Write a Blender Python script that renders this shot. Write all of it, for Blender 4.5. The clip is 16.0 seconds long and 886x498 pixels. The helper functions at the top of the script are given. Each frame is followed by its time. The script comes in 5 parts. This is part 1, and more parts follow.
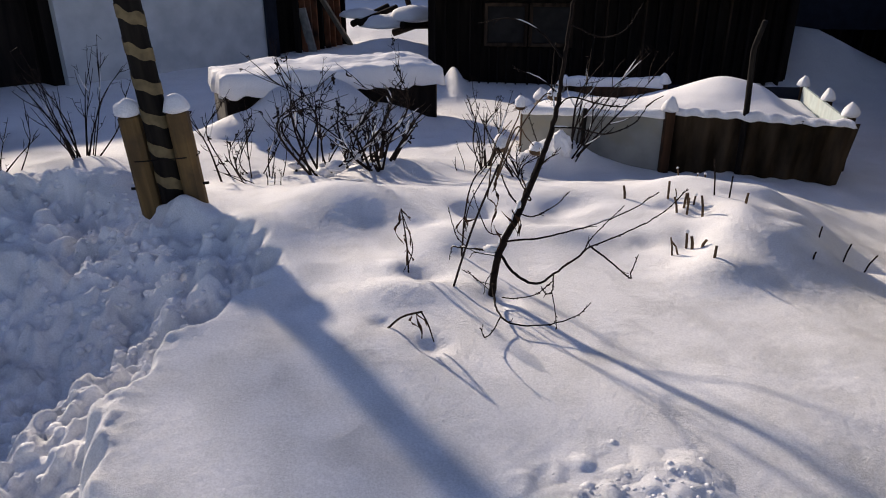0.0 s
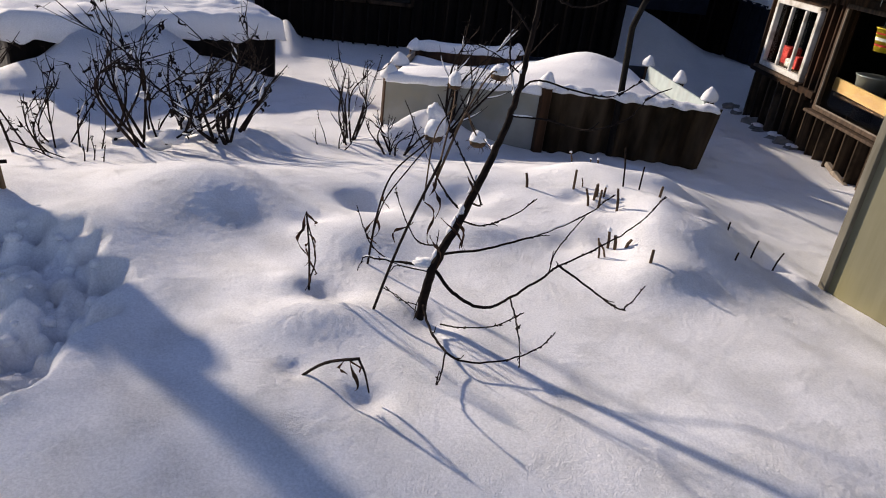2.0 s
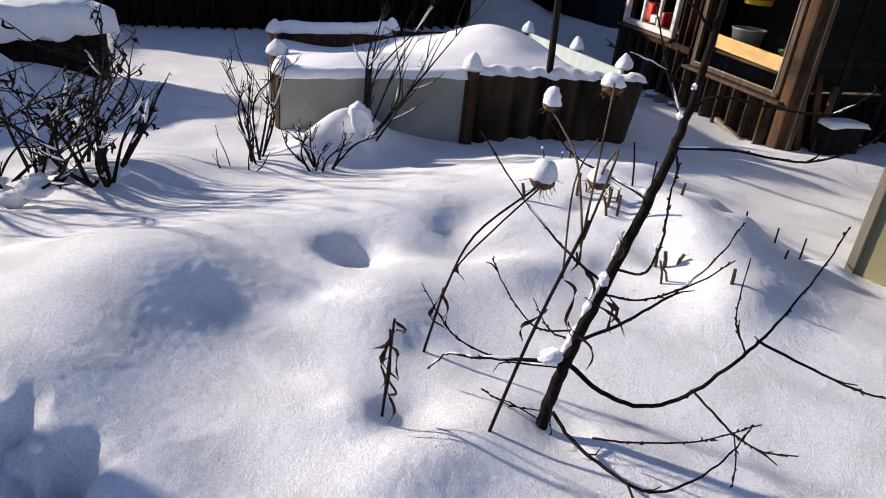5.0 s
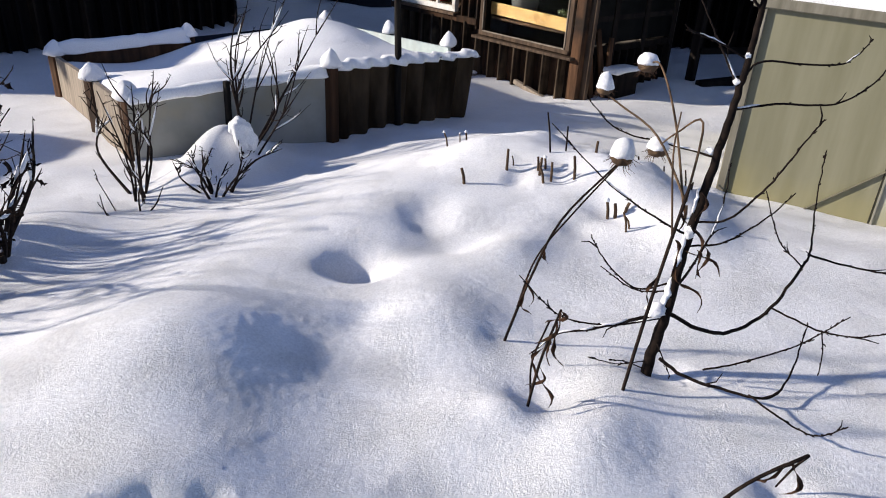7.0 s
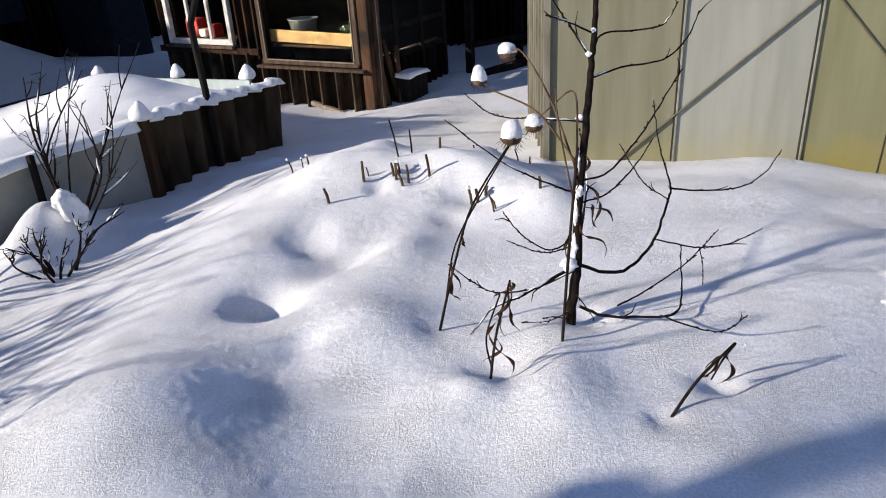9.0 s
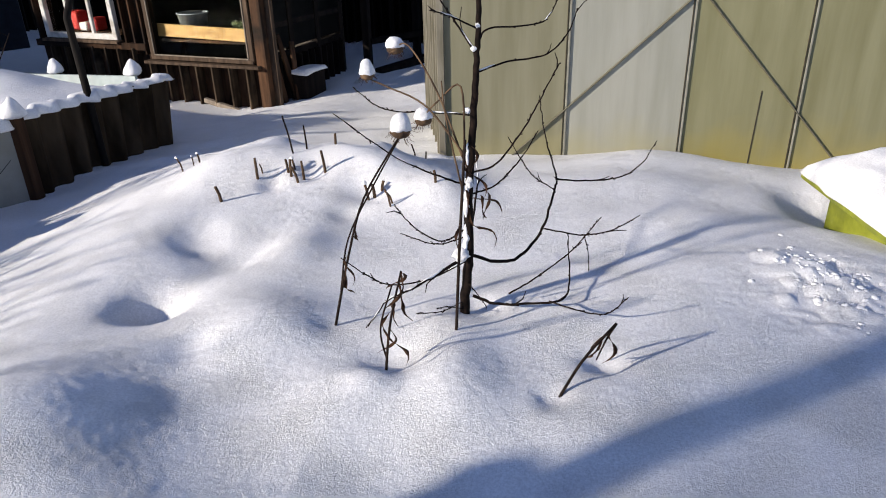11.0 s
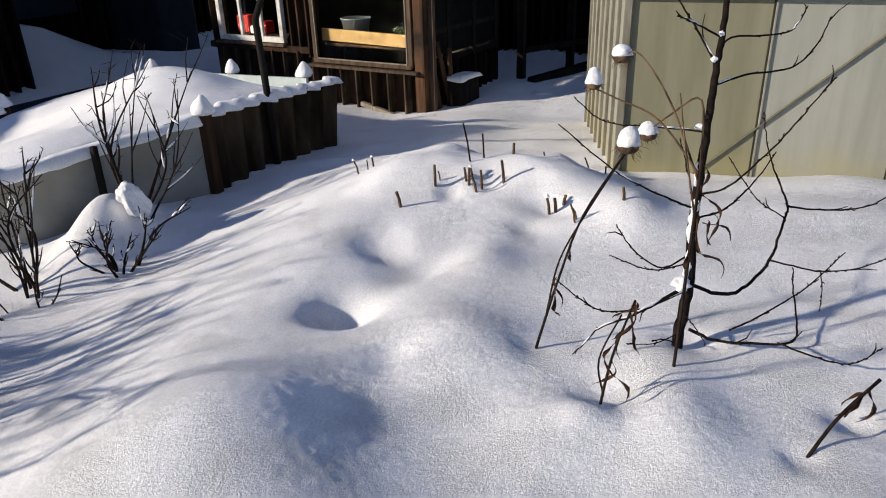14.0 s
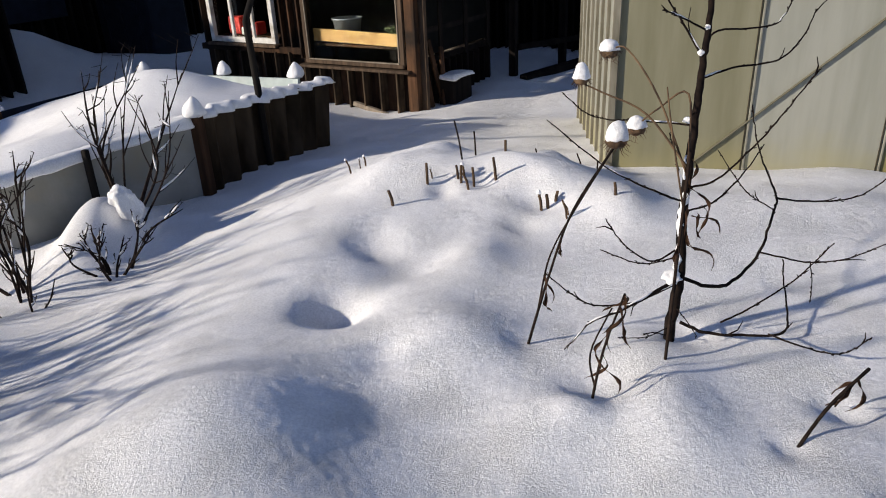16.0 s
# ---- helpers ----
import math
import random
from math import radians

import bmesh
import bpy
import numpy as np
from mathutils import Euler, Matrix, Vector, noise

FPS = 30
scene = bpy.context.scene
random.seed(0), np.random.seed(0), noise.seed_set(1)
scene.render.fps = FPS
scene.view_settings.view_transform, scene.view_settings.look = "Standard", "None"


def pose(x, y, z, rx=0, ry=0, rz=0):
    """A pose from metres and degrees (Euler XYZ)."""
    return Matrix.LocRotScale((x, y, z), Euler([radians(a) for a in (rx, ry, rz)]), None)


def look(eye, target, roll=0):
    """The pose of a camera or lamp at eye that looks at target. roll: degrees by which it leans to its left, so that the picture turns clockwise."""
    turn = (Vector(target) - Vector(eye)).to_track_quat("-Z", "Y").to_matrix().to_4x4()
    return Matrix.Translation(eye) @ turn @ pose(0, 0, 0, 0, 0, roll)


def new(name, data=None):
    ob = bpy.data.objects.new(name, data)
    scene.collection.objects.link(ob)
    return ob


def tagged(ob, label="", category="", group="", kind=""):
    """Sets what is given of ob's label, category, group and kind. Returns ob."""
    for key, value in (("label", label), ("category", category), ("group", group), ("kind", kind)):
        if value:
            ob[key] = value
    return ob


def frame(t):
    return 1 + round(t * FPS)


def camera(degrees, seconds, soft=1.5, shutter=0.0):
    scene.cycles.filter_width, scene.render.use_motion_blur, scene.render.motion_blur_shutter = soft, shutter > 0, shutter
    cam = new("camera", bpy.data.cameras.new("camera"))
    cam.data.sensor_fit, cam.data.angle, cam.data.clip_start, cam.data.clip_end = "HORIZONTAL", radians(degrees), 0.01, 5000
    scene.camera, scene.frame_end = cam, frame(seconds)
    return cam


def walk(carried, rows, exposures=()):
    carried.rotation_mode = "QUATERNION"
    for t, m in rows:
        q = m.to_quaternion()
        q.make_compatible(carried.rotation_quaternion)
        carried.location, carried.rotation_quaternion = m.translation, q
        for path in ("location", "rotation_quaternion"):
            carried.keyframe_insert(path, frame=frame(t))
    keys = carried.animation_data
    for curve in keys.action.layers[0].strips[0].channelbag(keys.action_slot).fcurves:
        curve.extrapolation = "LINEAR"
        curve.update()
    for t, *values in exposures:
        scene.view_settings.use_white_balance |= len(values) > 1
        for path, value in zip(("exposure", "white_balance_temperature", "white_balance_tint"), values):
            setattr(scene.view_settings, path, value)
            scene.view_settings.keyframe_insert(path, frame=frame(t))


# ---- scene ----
cam = camera(64.3, 16.0, soft=1.0)
PATH = [
    (0, (-0.068, 0.178, 1.506), (-0.019, 2.012, 0.71), 0.2),
    (0.5, (-0.013, 0.376, 1.434), (0.029, 2.217, 0.652), -0.3),
    (1, (-0.034, 0.479, 1.464), (0.289, 2.304, 0.714), 1.1),
    (1.5, (-0.28, 0.73, 1.431), (0.318, 2.481, 0.671), 0.2),
    (2, (-0.449, 0.906, 1.407), (0.139, 2.609, 0.538), 7.2),
    (2.5, (-0.437, 1.114, 1.428), (0.287, 2.833, 0.705), 4.7),
    (3, (-0.47, 1.314, 1.381), (0.478, 2.878, 0.572), 3.0),
    (3.5, (-0.671, 1.436, 1.383), (0.373, 2.89, 0.492), 1.7),
    (4, (-0.741, 1.598, 1.383), (0.225, 3.13, 0.534), 3.8),
    (4.5, (-0.791, 1.785, 1.316), (0.2, 3.283, 0.436), 5.8),
    (6.8, (-1.578, 2.615, 1.284), (-0.157, 3.69, 0.376), 1.7),
    (7, (-1.613, 2.633, 1.301), (-0.103, 3.596, 0.41), 3.3),
    (7.5, (-1.565, 2.687, 1.286), (0.011, 3.565, 0.422), 1.5),
    (8, (-1.596, 2.738, 1.28), (0.048, 3.473, 0.411), 2.2),
    (8.5, (-1.752, 2.871, 1.276), (-0.05, 3.435, 0.39), -1.4),
    (9, (-1.868, 2.921, 1.3), (-0.117, 3.39, 0.454), -3.3),
    (9.5, (-1.881, 2.935, 1.303), (-0.087, 3.195, 0.458), 1.3),
    (10, (-1.859, 2.856, 1.301), (-0.082, 3.13, 0.425), 1.5),
    (10.2, (-1.854, 2.793, 1.294), (-0.066, 3.046, 0.434), -0.9),
    (12.3, (-1.949, 3.033, 1.286), (-0.158, 3.131, 0.401), 1.1),
    (12.5, (-1.94, 3.027, 1.273), (-0.152, 3.104, 0.38), 1.5),
    (13, (-1.867, 3.121, 1.287), (-0.074, 3.478, 0.476), -1.0),
    (13.5, (-1.832, 3.202, 1.267), (-0.074, 3.74, 0.478), -2.2),
    (14, (-1.803, 3.195, 1.267), (-0.063, 3.726, 0.437), -1.8),
    (14.5, (-1.802, 3.188, 1.272), (-0.067, 3.727, 0.437), -2.6),
    (15, (-1.809, 3.194, 1.266), (-0.06, 3.704, 0.441), -2.3),
    (15.5, (-1.802, 3.181, 1.267), (-0.064, 3.714, 0.434), -2.7),
    (16, (-1.805, 3.176, 1.263), (-0.063, 3.698, 0.43), -2.6),
]
walk(cam, [(t, look(eye, target, roll)) for t, eye, target, roll in PATH], [(0.0, -0.07, 7600, 15), (2.5, 0.03, 7350, 15), (4.5, 0.15, 7050, 14), (7.0, 0.15, 6800, 11), (9.0, 0.09, 6750, 11), (12.5, 0.02, 6950, 11), (14.5, -0.14, 7050, 10), (16.0, -0.16, 7050, 10)])



# ---- world, sun ----
SUN_TURN = math.atan2(-0.572, 0.82)      # the sun stands ahead and to the left of the first view
SUN_HIGH = radians(20.5)
world = bpy.data.worlds.new("world")
scene.world = world
world.use_nodes = True
wn = world.node_tree.nodes
sky = wn.new("ShaderNodeTexSky")
sky.sky_type = "NISHITA"
sky.sun_disc = False
sky.sun_elevation = SUN_HIGH
sky.sun_rotation = SUN_TURN
sky.air_density, sky.dust_density, sky.ozone_density = 1.0, 0.0, 5.0
tone = wn.new("ShaderNodeHueSaturation")
tone.inputs["Hue"].default_value = 0.512
tone.inputs["Saturation"].default_value = 0.9
world.node_tree.links.new(sky.outputs[0], tone.inputs["Color"])
world.node_tree.links.new(tone.outputs[0], wn["Background"].inputs[0])
wn["Background"].inputs[1].default_value = 0.132
sun = new("sun", bpy.data.lights.new("sun", "SUN"))
sun.data.energy, sun.data.angle, sun.data.color = 5.5, radians(2.0), (1.0, 0.945, 0.865)
sun_way = Vector((-0.572, 0.82, 0)).normalized() * math.cos(SUN_HIGH) + Vector((0, 0, math.sin(SUN_HIGH)))
sun.matrix_world = look(tuple(sun_way * 60), (0, 0, 0))
scene.view_settings.exposure = 0.0


# ---- materials ----
def material(name, color, rough=0.7, color2=None, scale=6.0, detail=6.0, metal=0.0, bump=0.0, bump_scale=60.0, stretch=(1, 1, 1), spec=0.3, contrast=(0.35, 0.65), spots=None, spot_scale=2.0, island=0.0):
    """A surface with two scales of colour change and a fine relief. stretch: how the grain is drawn out."""
    m = bpy.data.materials.new(name)
    m.use_nodes = True
    n, l = m.node_tree.nodes, m.node_tree.links
    bsdf = n["Principled BSDF"]
    bsdf.inputs["Roughness"].default_value = rough
    bsdf.inputs["Metallic"].default_value = metal
    bsdf.inputs["Specular IOR Level"].default_value = spec
    tc, mp = n.new("ShaderNodeTexCoord"), n.new("ShaderNodeMapping")
    mp.inputs["Scale"].default_value = stretch
    l.new(tc.outputs["Object"], mp.inputs[0])
    nz = n.new("ShaderNodeTexNoise")
    nz.inputs["Scale"].default_value, nz.inputs["Detail"].default_value = scale, detail
    l.new(mp.outputs[0], nz.inputs["Vector"])
    ramp = n.new("ShaderNodeValToRGB")
    ramp.color_ramp.elements[0].position, ramp.color_ramp.elements[1].position = contrast
    ramp.color_ramp.elements[0].color = (*color, 1)
    ramp.color_ramp.elements[1].color = (*(color2 or color), 1)
    l.new(nz.outputs[0], ramp.inputs[0])
    out = ramp.outputs[0]
    if spots:
        nb = n.new("ShaderNodeTexNoise")
        nb.inputs["Scale"].default_value, nb.inputs["Detail"].default_value = spot_scale, 5
        l.new(tc.outputs["Object"], nb.inputs["Vector"])
        r2 = n.new("ShaderNodeValToRGB")
        r2.color_ramp.elements[0].position, r2.color_ramp.elements[1].position = 0.48, 0.68
        l.new(nb.outputs[0], r2.inputs[0])
        mx = n.new("ShaderNodeMix")
        mx.data_type = "RGBA"
        l.new(r2.outputs[0], mx.inputs[0])
        l.new(out, mx.inputs[6])
        mx.inputs[7].default_value = (*spots, 1)
        out = mx.outputs[2]
    if island:
        oi, hs = n.new("ShaderNodeObjectInfo"), n.new("ShaderNodeHueSaturation")
        mr = n.new("ShaderNodeMapRange")
        mr.inputs[3].default_value, mr.inputs[4].default_value = 1 - island, 1 + island
        l.new(oi.outputs["Random"], mr.inputs[0])
        l.new(mr.outputs[0], hs.inputs["Value"])
        l.new(out, hs.inputs["Color"])
        out = hs.outputs[0]
    l.new(out, bsdf.inputs["Base Color"])
    if bump:
        nf, bp = n.new("ShaderNodeTexNoise"), n.new("ShaderNodeBump")
        nf.inputs["Scale"].default_value, nf.inputs["Detail"].default_value = bump_scale, 4
        l.new(mp.outputs[0], nf.inputs["Vector"])
        bp.inputs["Strength"].default_value, bp.inputs["Distance"].default_value = 1.0, bump
        l.new(nf.outputs[0], bp.inputs["Height"])
        l.new(bp.outputs[0], bsdf.inputs["Normal"])
    return m


def snow_material(name, grain=0.004, clods=0.0):
    m = bpy.data.materials.new(name)
    m.use_nodes = True
    n, l = m.node_tree.nodes, m.node_tree.links
    bsdf = n["Principled BSDF"]
    bsdf.inputs["Roughness"].default_value = 0.75
    bsdf.inputs["Specular IOR Level"].default_value = 0.12
    tc = n.new("ShaderNodeTexCoord")
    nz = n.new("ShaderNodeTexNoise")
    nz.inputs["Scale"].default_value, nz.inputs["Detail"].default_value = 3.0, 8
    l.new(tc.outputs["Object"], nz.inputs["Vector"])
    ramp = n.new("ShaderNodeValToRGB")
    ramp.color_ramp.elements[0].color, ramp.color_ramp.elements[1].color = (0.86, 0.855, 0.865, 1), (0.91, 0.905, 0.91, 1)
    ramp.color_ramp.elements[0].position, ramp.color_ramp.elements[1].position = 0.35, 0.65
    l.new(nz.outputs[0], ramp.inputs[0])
    # fine light and dark between snow grains, put into the colour as noise
    grain_shade, tint = n.new("ShaderNodeTexNoise"), n.new("ShaderNodeMapRange")
    grain_shade.inputs["Scale"].default_value, grain_shade.inputs["Detail"].default_value, grain_shade.inputs["Roughness"].default_value = 120.0, 3, 0.8
    l.new(tc.outputs["Object"], grain_shade.inputs["Vector"])
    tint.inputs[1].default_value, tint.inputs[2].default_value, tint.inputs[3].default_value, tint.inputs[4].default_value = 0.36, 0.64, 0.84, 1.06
    l.new(grain_shade.outputs[0], tint.inputs[0])
    shaded_color = n.new("ShaderNodeVectorMath")
    shaded_color.operation = "SCALE"
    l.new(ramp.outputs[0], shaded_color.inputs[0])
    l.new(tint.outputs[0], shaded_color.inputs["Scale"])
    l.new(shaded_color.outputs[0], bsdf.inputs["Base Color"])
    fine, mid, patch = n.new("ShaderNodeTexNoise"), n.new("ShaderNodeTexNoise"), n.new("ShaderNodeTexNoise")
    fine.inputs["Scale"].default_value, fine.inputs["Detail"].default_value, fine.inputs["Roughness"].default_value = 200.0, 3, 0.75
    mid.inputs["Scale"].default_value, mid.inputs["Detail"].default_value, mid.inputs["Roughness"].default_value = 75.0, 4, 0.75
    patch.inputs["Scale"].default_value, patch.inputs["Detail"].default_value = 5.0, 3
    for q in (fine, mid, patch):
        l.new(tc.outputs["Object"], q.inputs["Vector"])
    mr = n.new("ShaderNodeMapRange")
    mr.inputs[1].default_value, mr.inputs[2].default_value, mr.inputs[3].default_value, mr.inputs[4].default_value = 0.35, 0.65, 0.35, 1.0
    l.new(patch.outputs[0], mr.inputs[0])
    b1, b2 = n.new("ShaderNodeBump"), n.new("ShaderNodeBump")
    b1.inputs["Distance"].default_value, b2.inputs["Distance"].default_value = grain * 0.75, grain * 0.6
    l.new(mid.outputs[0], b1.inputs["Height"])
    l.new(fine.outputs[0], b2.inputs["Height"])
    l.new(mr.outputs[0], b1.inputs["Strength"])
    l.new(mr.outputs[0], b2.inputs["Strength"])
    l.new(b1.outputs[0], b2.inputs["Normal"])
    l.new(b2.outputs[0], bsdf.inputs["Normal"])
    return m


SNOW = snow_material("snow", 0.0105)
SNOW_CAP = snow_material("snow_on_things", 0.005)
DARK_WOOD = material("tarred_boards", (0.007, 0.006, 0.006), 0.9, (0.018, 0.014, 0.012), 9, stretch=(1, 1, 0.12), bump=0.004, bump_scale=40, island=0.35, spec=0.06)
LOWER_WOOD = material("weathered_grey_brown_boards", (0.022, 0.015, 0.010), 0.9, (0.105, 0.075, 0.05), 16, stretch=(1, 1, 0.07), bump=0.003, bump_scale=60, spots=(0.03, 0.022, 0.016), spot_scale=5, island=0.25, spec=0.08)
BROWN_WOOD = material("weathered_brown_boards", (0.026, 0.014, 0.008), 0.85, (0.1, 0.051, 0.028), 14, stretch=(1, 1, 0.1), bump=0.004, bump_scale=50, spots=(0.02, 0.015, 0.012), island=0.4, spec=0.12)
FRAME_WOOD = material("grey_frame_wood", (0.16, 0.13, 0.10), 0.8, (0.28, 0.23, 0.18), 20, stretch=(1, 1, 0.12), bump=0.002, island=0.15)
WHITE_PAINT = material("chipped_white_paint", (0.62, 0.60, 0.56), 0.5, (0.75, 0.73, 0.69), 18, bump=0.001, spots=(0.4, 0.36, 0.3), spot_scale=9)
WHITEWASH = material("whitewashed_wall", (0.42, 0.435, 0.45), 0.9, (0.54, 0.55, 0.56), 3, bump=0.004, bump_scale=30)
SLATE = material("corrugated_slate", (0.018, 0.012, 0.007), 0.95, (0.06, 0.043, 0.028), 7, stretch=(1, 1, 0.3), bump=0.002, spots=(0.012, 0.010, 0.007), spec=0.08)
PALE_PAINT = material("pale_turquoise_paint", (0.36, 0.42, 0.41), 0.55, (0.46, 0.52, 0.5), 10, bump=0.001, spots=(0.4, 0.43, 0.41), spot_scale=6)
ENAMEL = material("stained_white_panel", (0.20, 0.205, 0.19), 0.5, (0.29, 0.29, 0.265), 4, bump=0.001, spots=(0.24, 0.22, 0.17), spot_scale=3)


def sheet_material(name, color, color2, algae):
    """A milky greenhouse sheet: fine upright ribs, cloudy dirt, and yellow algae creeping up unevenly from its foot."""
    m = material(name, color, 0.45, color2, 2.2, bump=0.0005, bump_scale=16, stretch=(5, 5, 0.5), contrast=(0.32, 0.66))
    n, l = m.node_tree.nodes, m.node_tree.links
    bsdf = n["Principled BSDF"]
    base = bsdf.inputs["Base Color"].links[0].from_socket
    tc, sx = n.new("ShaderNodeTexCoord"), n.new("ShaderNodeSeparateXYZ")
    l.new(tc.outputs["Object"], sx.inputs[0])
    nz, ad, mr, mx = n.new("ShaderNodeTexNoise"), n.new("ShaderNodeMath"), n.new("ShaderNodeMapRange"), n.new("ShaderNodeMix")
    nz.inputs["Scale"].default_value, nz.inputs["Detail"].default_value = 3.5, 6
    l.new(tc.outputs["Object"], nz.inputs["Vector"])
    ad.operation = "MULTIPLY_ADD"
    ad.inputs[1].default_value = -0.5
    l.new(nz.outputs[0], ad.inputs[0])
    l.new(sx.outputs[2], ad.inputs[2])
    mr.inputs[1].default_value, mr.inputs[2].default_value, mr.inputs[3].default_value, mr.inputs[4].default_value = -0.16, -0.5, 0.0, 0.85
    l.new(ad.outputs[0], mr.inputs[0])
    mx.data_type = "RGBA"
    l.new(mr.outputs[0], mx.inputs[0])
    l.new(base, mx.inputs[6])
    mx.inputs[7].default_value = (*algae, 1)
    l.new(mx.outputs[2], bsdf.inputs["Base Color"])
    return m


POLY = sheet_material("yellowed_sheet", (0.18, 0.17, 0.088), (0.235, 0.224, 0.128), (0.30, 0.25, 0.075))
POLY_MID = sheet_material("greyish_sheet", (0.176, 0.165, 0.102), (0.232, 0.219, 0.147), (0.28, 0.25, 0.12))
POLY_PALE = sheet_material("pale_sheet", (0.265, 0.265, 0.22), (0.33, 0.326, 0.28), (0.34, 0.31, 0.17))
STRIP = material("greyed_batten", (0.13, 0.118, 0.085), 0.75, (0.22, 0.20, 0.155), 22, stretch=(1, 1, 0.2), bump=0.002)
BARK = material("dark_bark", (0.006, 0.004, 0.0035), 0.9, (0.019, 0.012, 0.009), 40, bump=0.002, bump_scale=120, spec=0.12)
TWIG = material("shrub_twig_bark", (0.009, 0.006, 0.005), 0.9, (0.03, 0.019, 0.014), 40, bump=0.001, bump_scale=160, spec=0.12)
STALK = material("dry_stalk", (0.04, 0.023, 0.014), 0.9, (0.15, 0.092, 0.05), 30, stretch=(1, 1, 0.2), bump=0.001, bump_scale=150)
DEAD_LEAF = material("withered_leaf", (0.028, 0.014, 0.009), 0.9, (0.12, 0.06, 0.032), 30, bump=0.001, bump_scale=150)
POLE_WOOD = material("blackened_pole", (0.006, 0.005, 0.005), 0.85, (0.02, 0.017, 0.014), 20, stretch=(1, 1, 0.1), bump=0.003, spec=0.12)
OCHRE = material("ochre_paint_band", (0.12, 0.09, 0.045), 0.7, (0.2, 0.15, 0.075), 20, bump=0.001)
PROP_WOOD = material("yellowish_prop_wood", (0.10, 0.06, 0.022), 0.8, (0.19, 0.115, 0.045), 18, stretch=(1, 1, 0.1), bump=0.003, spots=(0.08, 0.05, 0.025), spot_scale=5)
FRAME_BROWN = material("worn_brown_frame", (0.045, 0.027, 0.016), 0.8, (0.11, 0.07, 0.044), 24, stretch=(1, 1, 0.15), bump=0.002, island=0.2)
GREEN_PAINT = material("lime_green_paint", (0.19, 0.21, 0.02), 0.55, (0.27, 0.29, 0.035), 12, bump=0.001, spots=(0.16, 0.18, 0.03), spot_scale=8)
ORANGE_CLAY = material("rusty_orange_boards", (0.16, 0.055, 0.025), 0.9, (0.26, 0.1, 0.05), 5, bump=0.004, spots=(0.06, 0.03, 0.02), spot_scale=3)
BLUE_PAINT = material("dull_blue_paint", (0.004, 0.006, 0.013), 0.85, (0.008, 0.012, 0.022), 8, bump=0.001)
CONCRETE = material("grey_concrete", (0.16, 0.15, 0.14), 0.9, (0.27, 0.26, 0.24), 10, bump=0.003)


# ---- mesh helpers ----
def part(name, bm, mat, parent=None, label="", smooth=False):
    me = bpy.data.meshes.new(name)
    bm.to_mesh(me)
    bm.free()
    me.materials.append(mat)
    if smooth:
        for p in me.polygons:
            p.use_smooth = True
    ob = new(name, me)
    if parent is not None:
        ob.parent = parent
    if label:
        ob["label"] = label
    return ob


def thing(name, at, label, category, group="", turn=0.0, kind=""):
    e = new(name)
    e.matrix_world = Matrix.Translation(at) @ Matrix.Rotation(turn, 4, "Z")
    return tagged(e, label, category, group, kind)


def box(bm, size, at, turn=None, bevel=0.0):
    made = bmesh.ops.create_cube(bm, size=1.0)["verts"]
    m = Matrix.Translation(at) @ (turn.to_4x4() if turn is not None else Matrix()) @ Matrix.Diagonal((*size, 1))
    bmesh.ops.transform(bm, matrix=m, verts=made)
    if bevel:
        es = list({e for v in made for e in v.link_edges})
        bmesh.ops.bevel(bm, geom=es, offset=bevel, segments=1, affect="EDGES")
    return bm


def beam(a, b, wide, thick, bevel=0.004, up=(0, 0, 1)):
    """A board from a to b; thick is measured across up and its length."""
    a, b = Vector(a), Vector(b)
    z = (b - a).normalized()
    x = z.cross(Vector(up))
    if x.length < 1e-3:
        x = Vector((1, 0, 0))
    x.normalize()
    y = z.cross(x)
    bm = bmesh.new()
    turn = Matrix((x, y, z)).transposed()
    return box(bm, (wide, thick, (b - a).length), (a + b) / 2, turn, bevel)


def tube(bm, pts, r0, r1, sides=6, swell=False):
    """A tapered round rod along pts, closed at both ends."""
    pts = [Vector(p) for p in pts]
    rings = []
    side = None
    for i, p in enumerate(pts):
        d = (pts[min(i + 1, len(pts) - 1)] - pts[max(i - 1, 0)]).normalized()
        if side is None:
            side = d.orthogonal().normalized()
        side = (side - d * side.dot(d))
        side = side.normalized() if side.length > 1e-5 else d.orthogonal().normalized()
        other = d.cross(side)
        r = r0 + (r1 - r0) * i / max(1, len(pts) - 1)
        if swell:
            r *= max(0.15, math.sin(math.pi * (i + 0.15) / (len(pts) - 0.7))) ** 0.6
        rings.append([bm.verts.new(p + (side * math.cos(a) + other * math.sin(a)) * r) for a in [k * math.tau / sides for k in range(sides)]])
    for q, w in zip(rings, rings[1:]):
        for k in range(sides):
            bm.faces.new((q[k], q[(k + 1) % sides], w[(k + 1) % sides], w[k]))
    bm.faces.new(rings[0][::-1])
    bm.faces.new(rings[-1])
    return bm


def curve_pts(pts, steps=5):
    """Catmull-Rom through pts."""
    p = [Vector(q) for q in pts]
    p = [p[0] * 2 - p[1], *p, p[-1] * 2 - p[-2]]
    out = []
    for i in range(1, len(p) - 2):
        for k in range(steps):
            t = k / steps
            out.append(0.5 * (2 * p[i] + (p[i + 1] - p[i - 1]) * t + (2 * p[i - 1] - 5 * p[i] + 4 * p[i + 1] - p[i + 2]) * t * t + (3 * p[i] - p[i - 1] - 3 * p[i + 1] + p[i + 2]) * t ** 3))
    return out + [p[-2]]


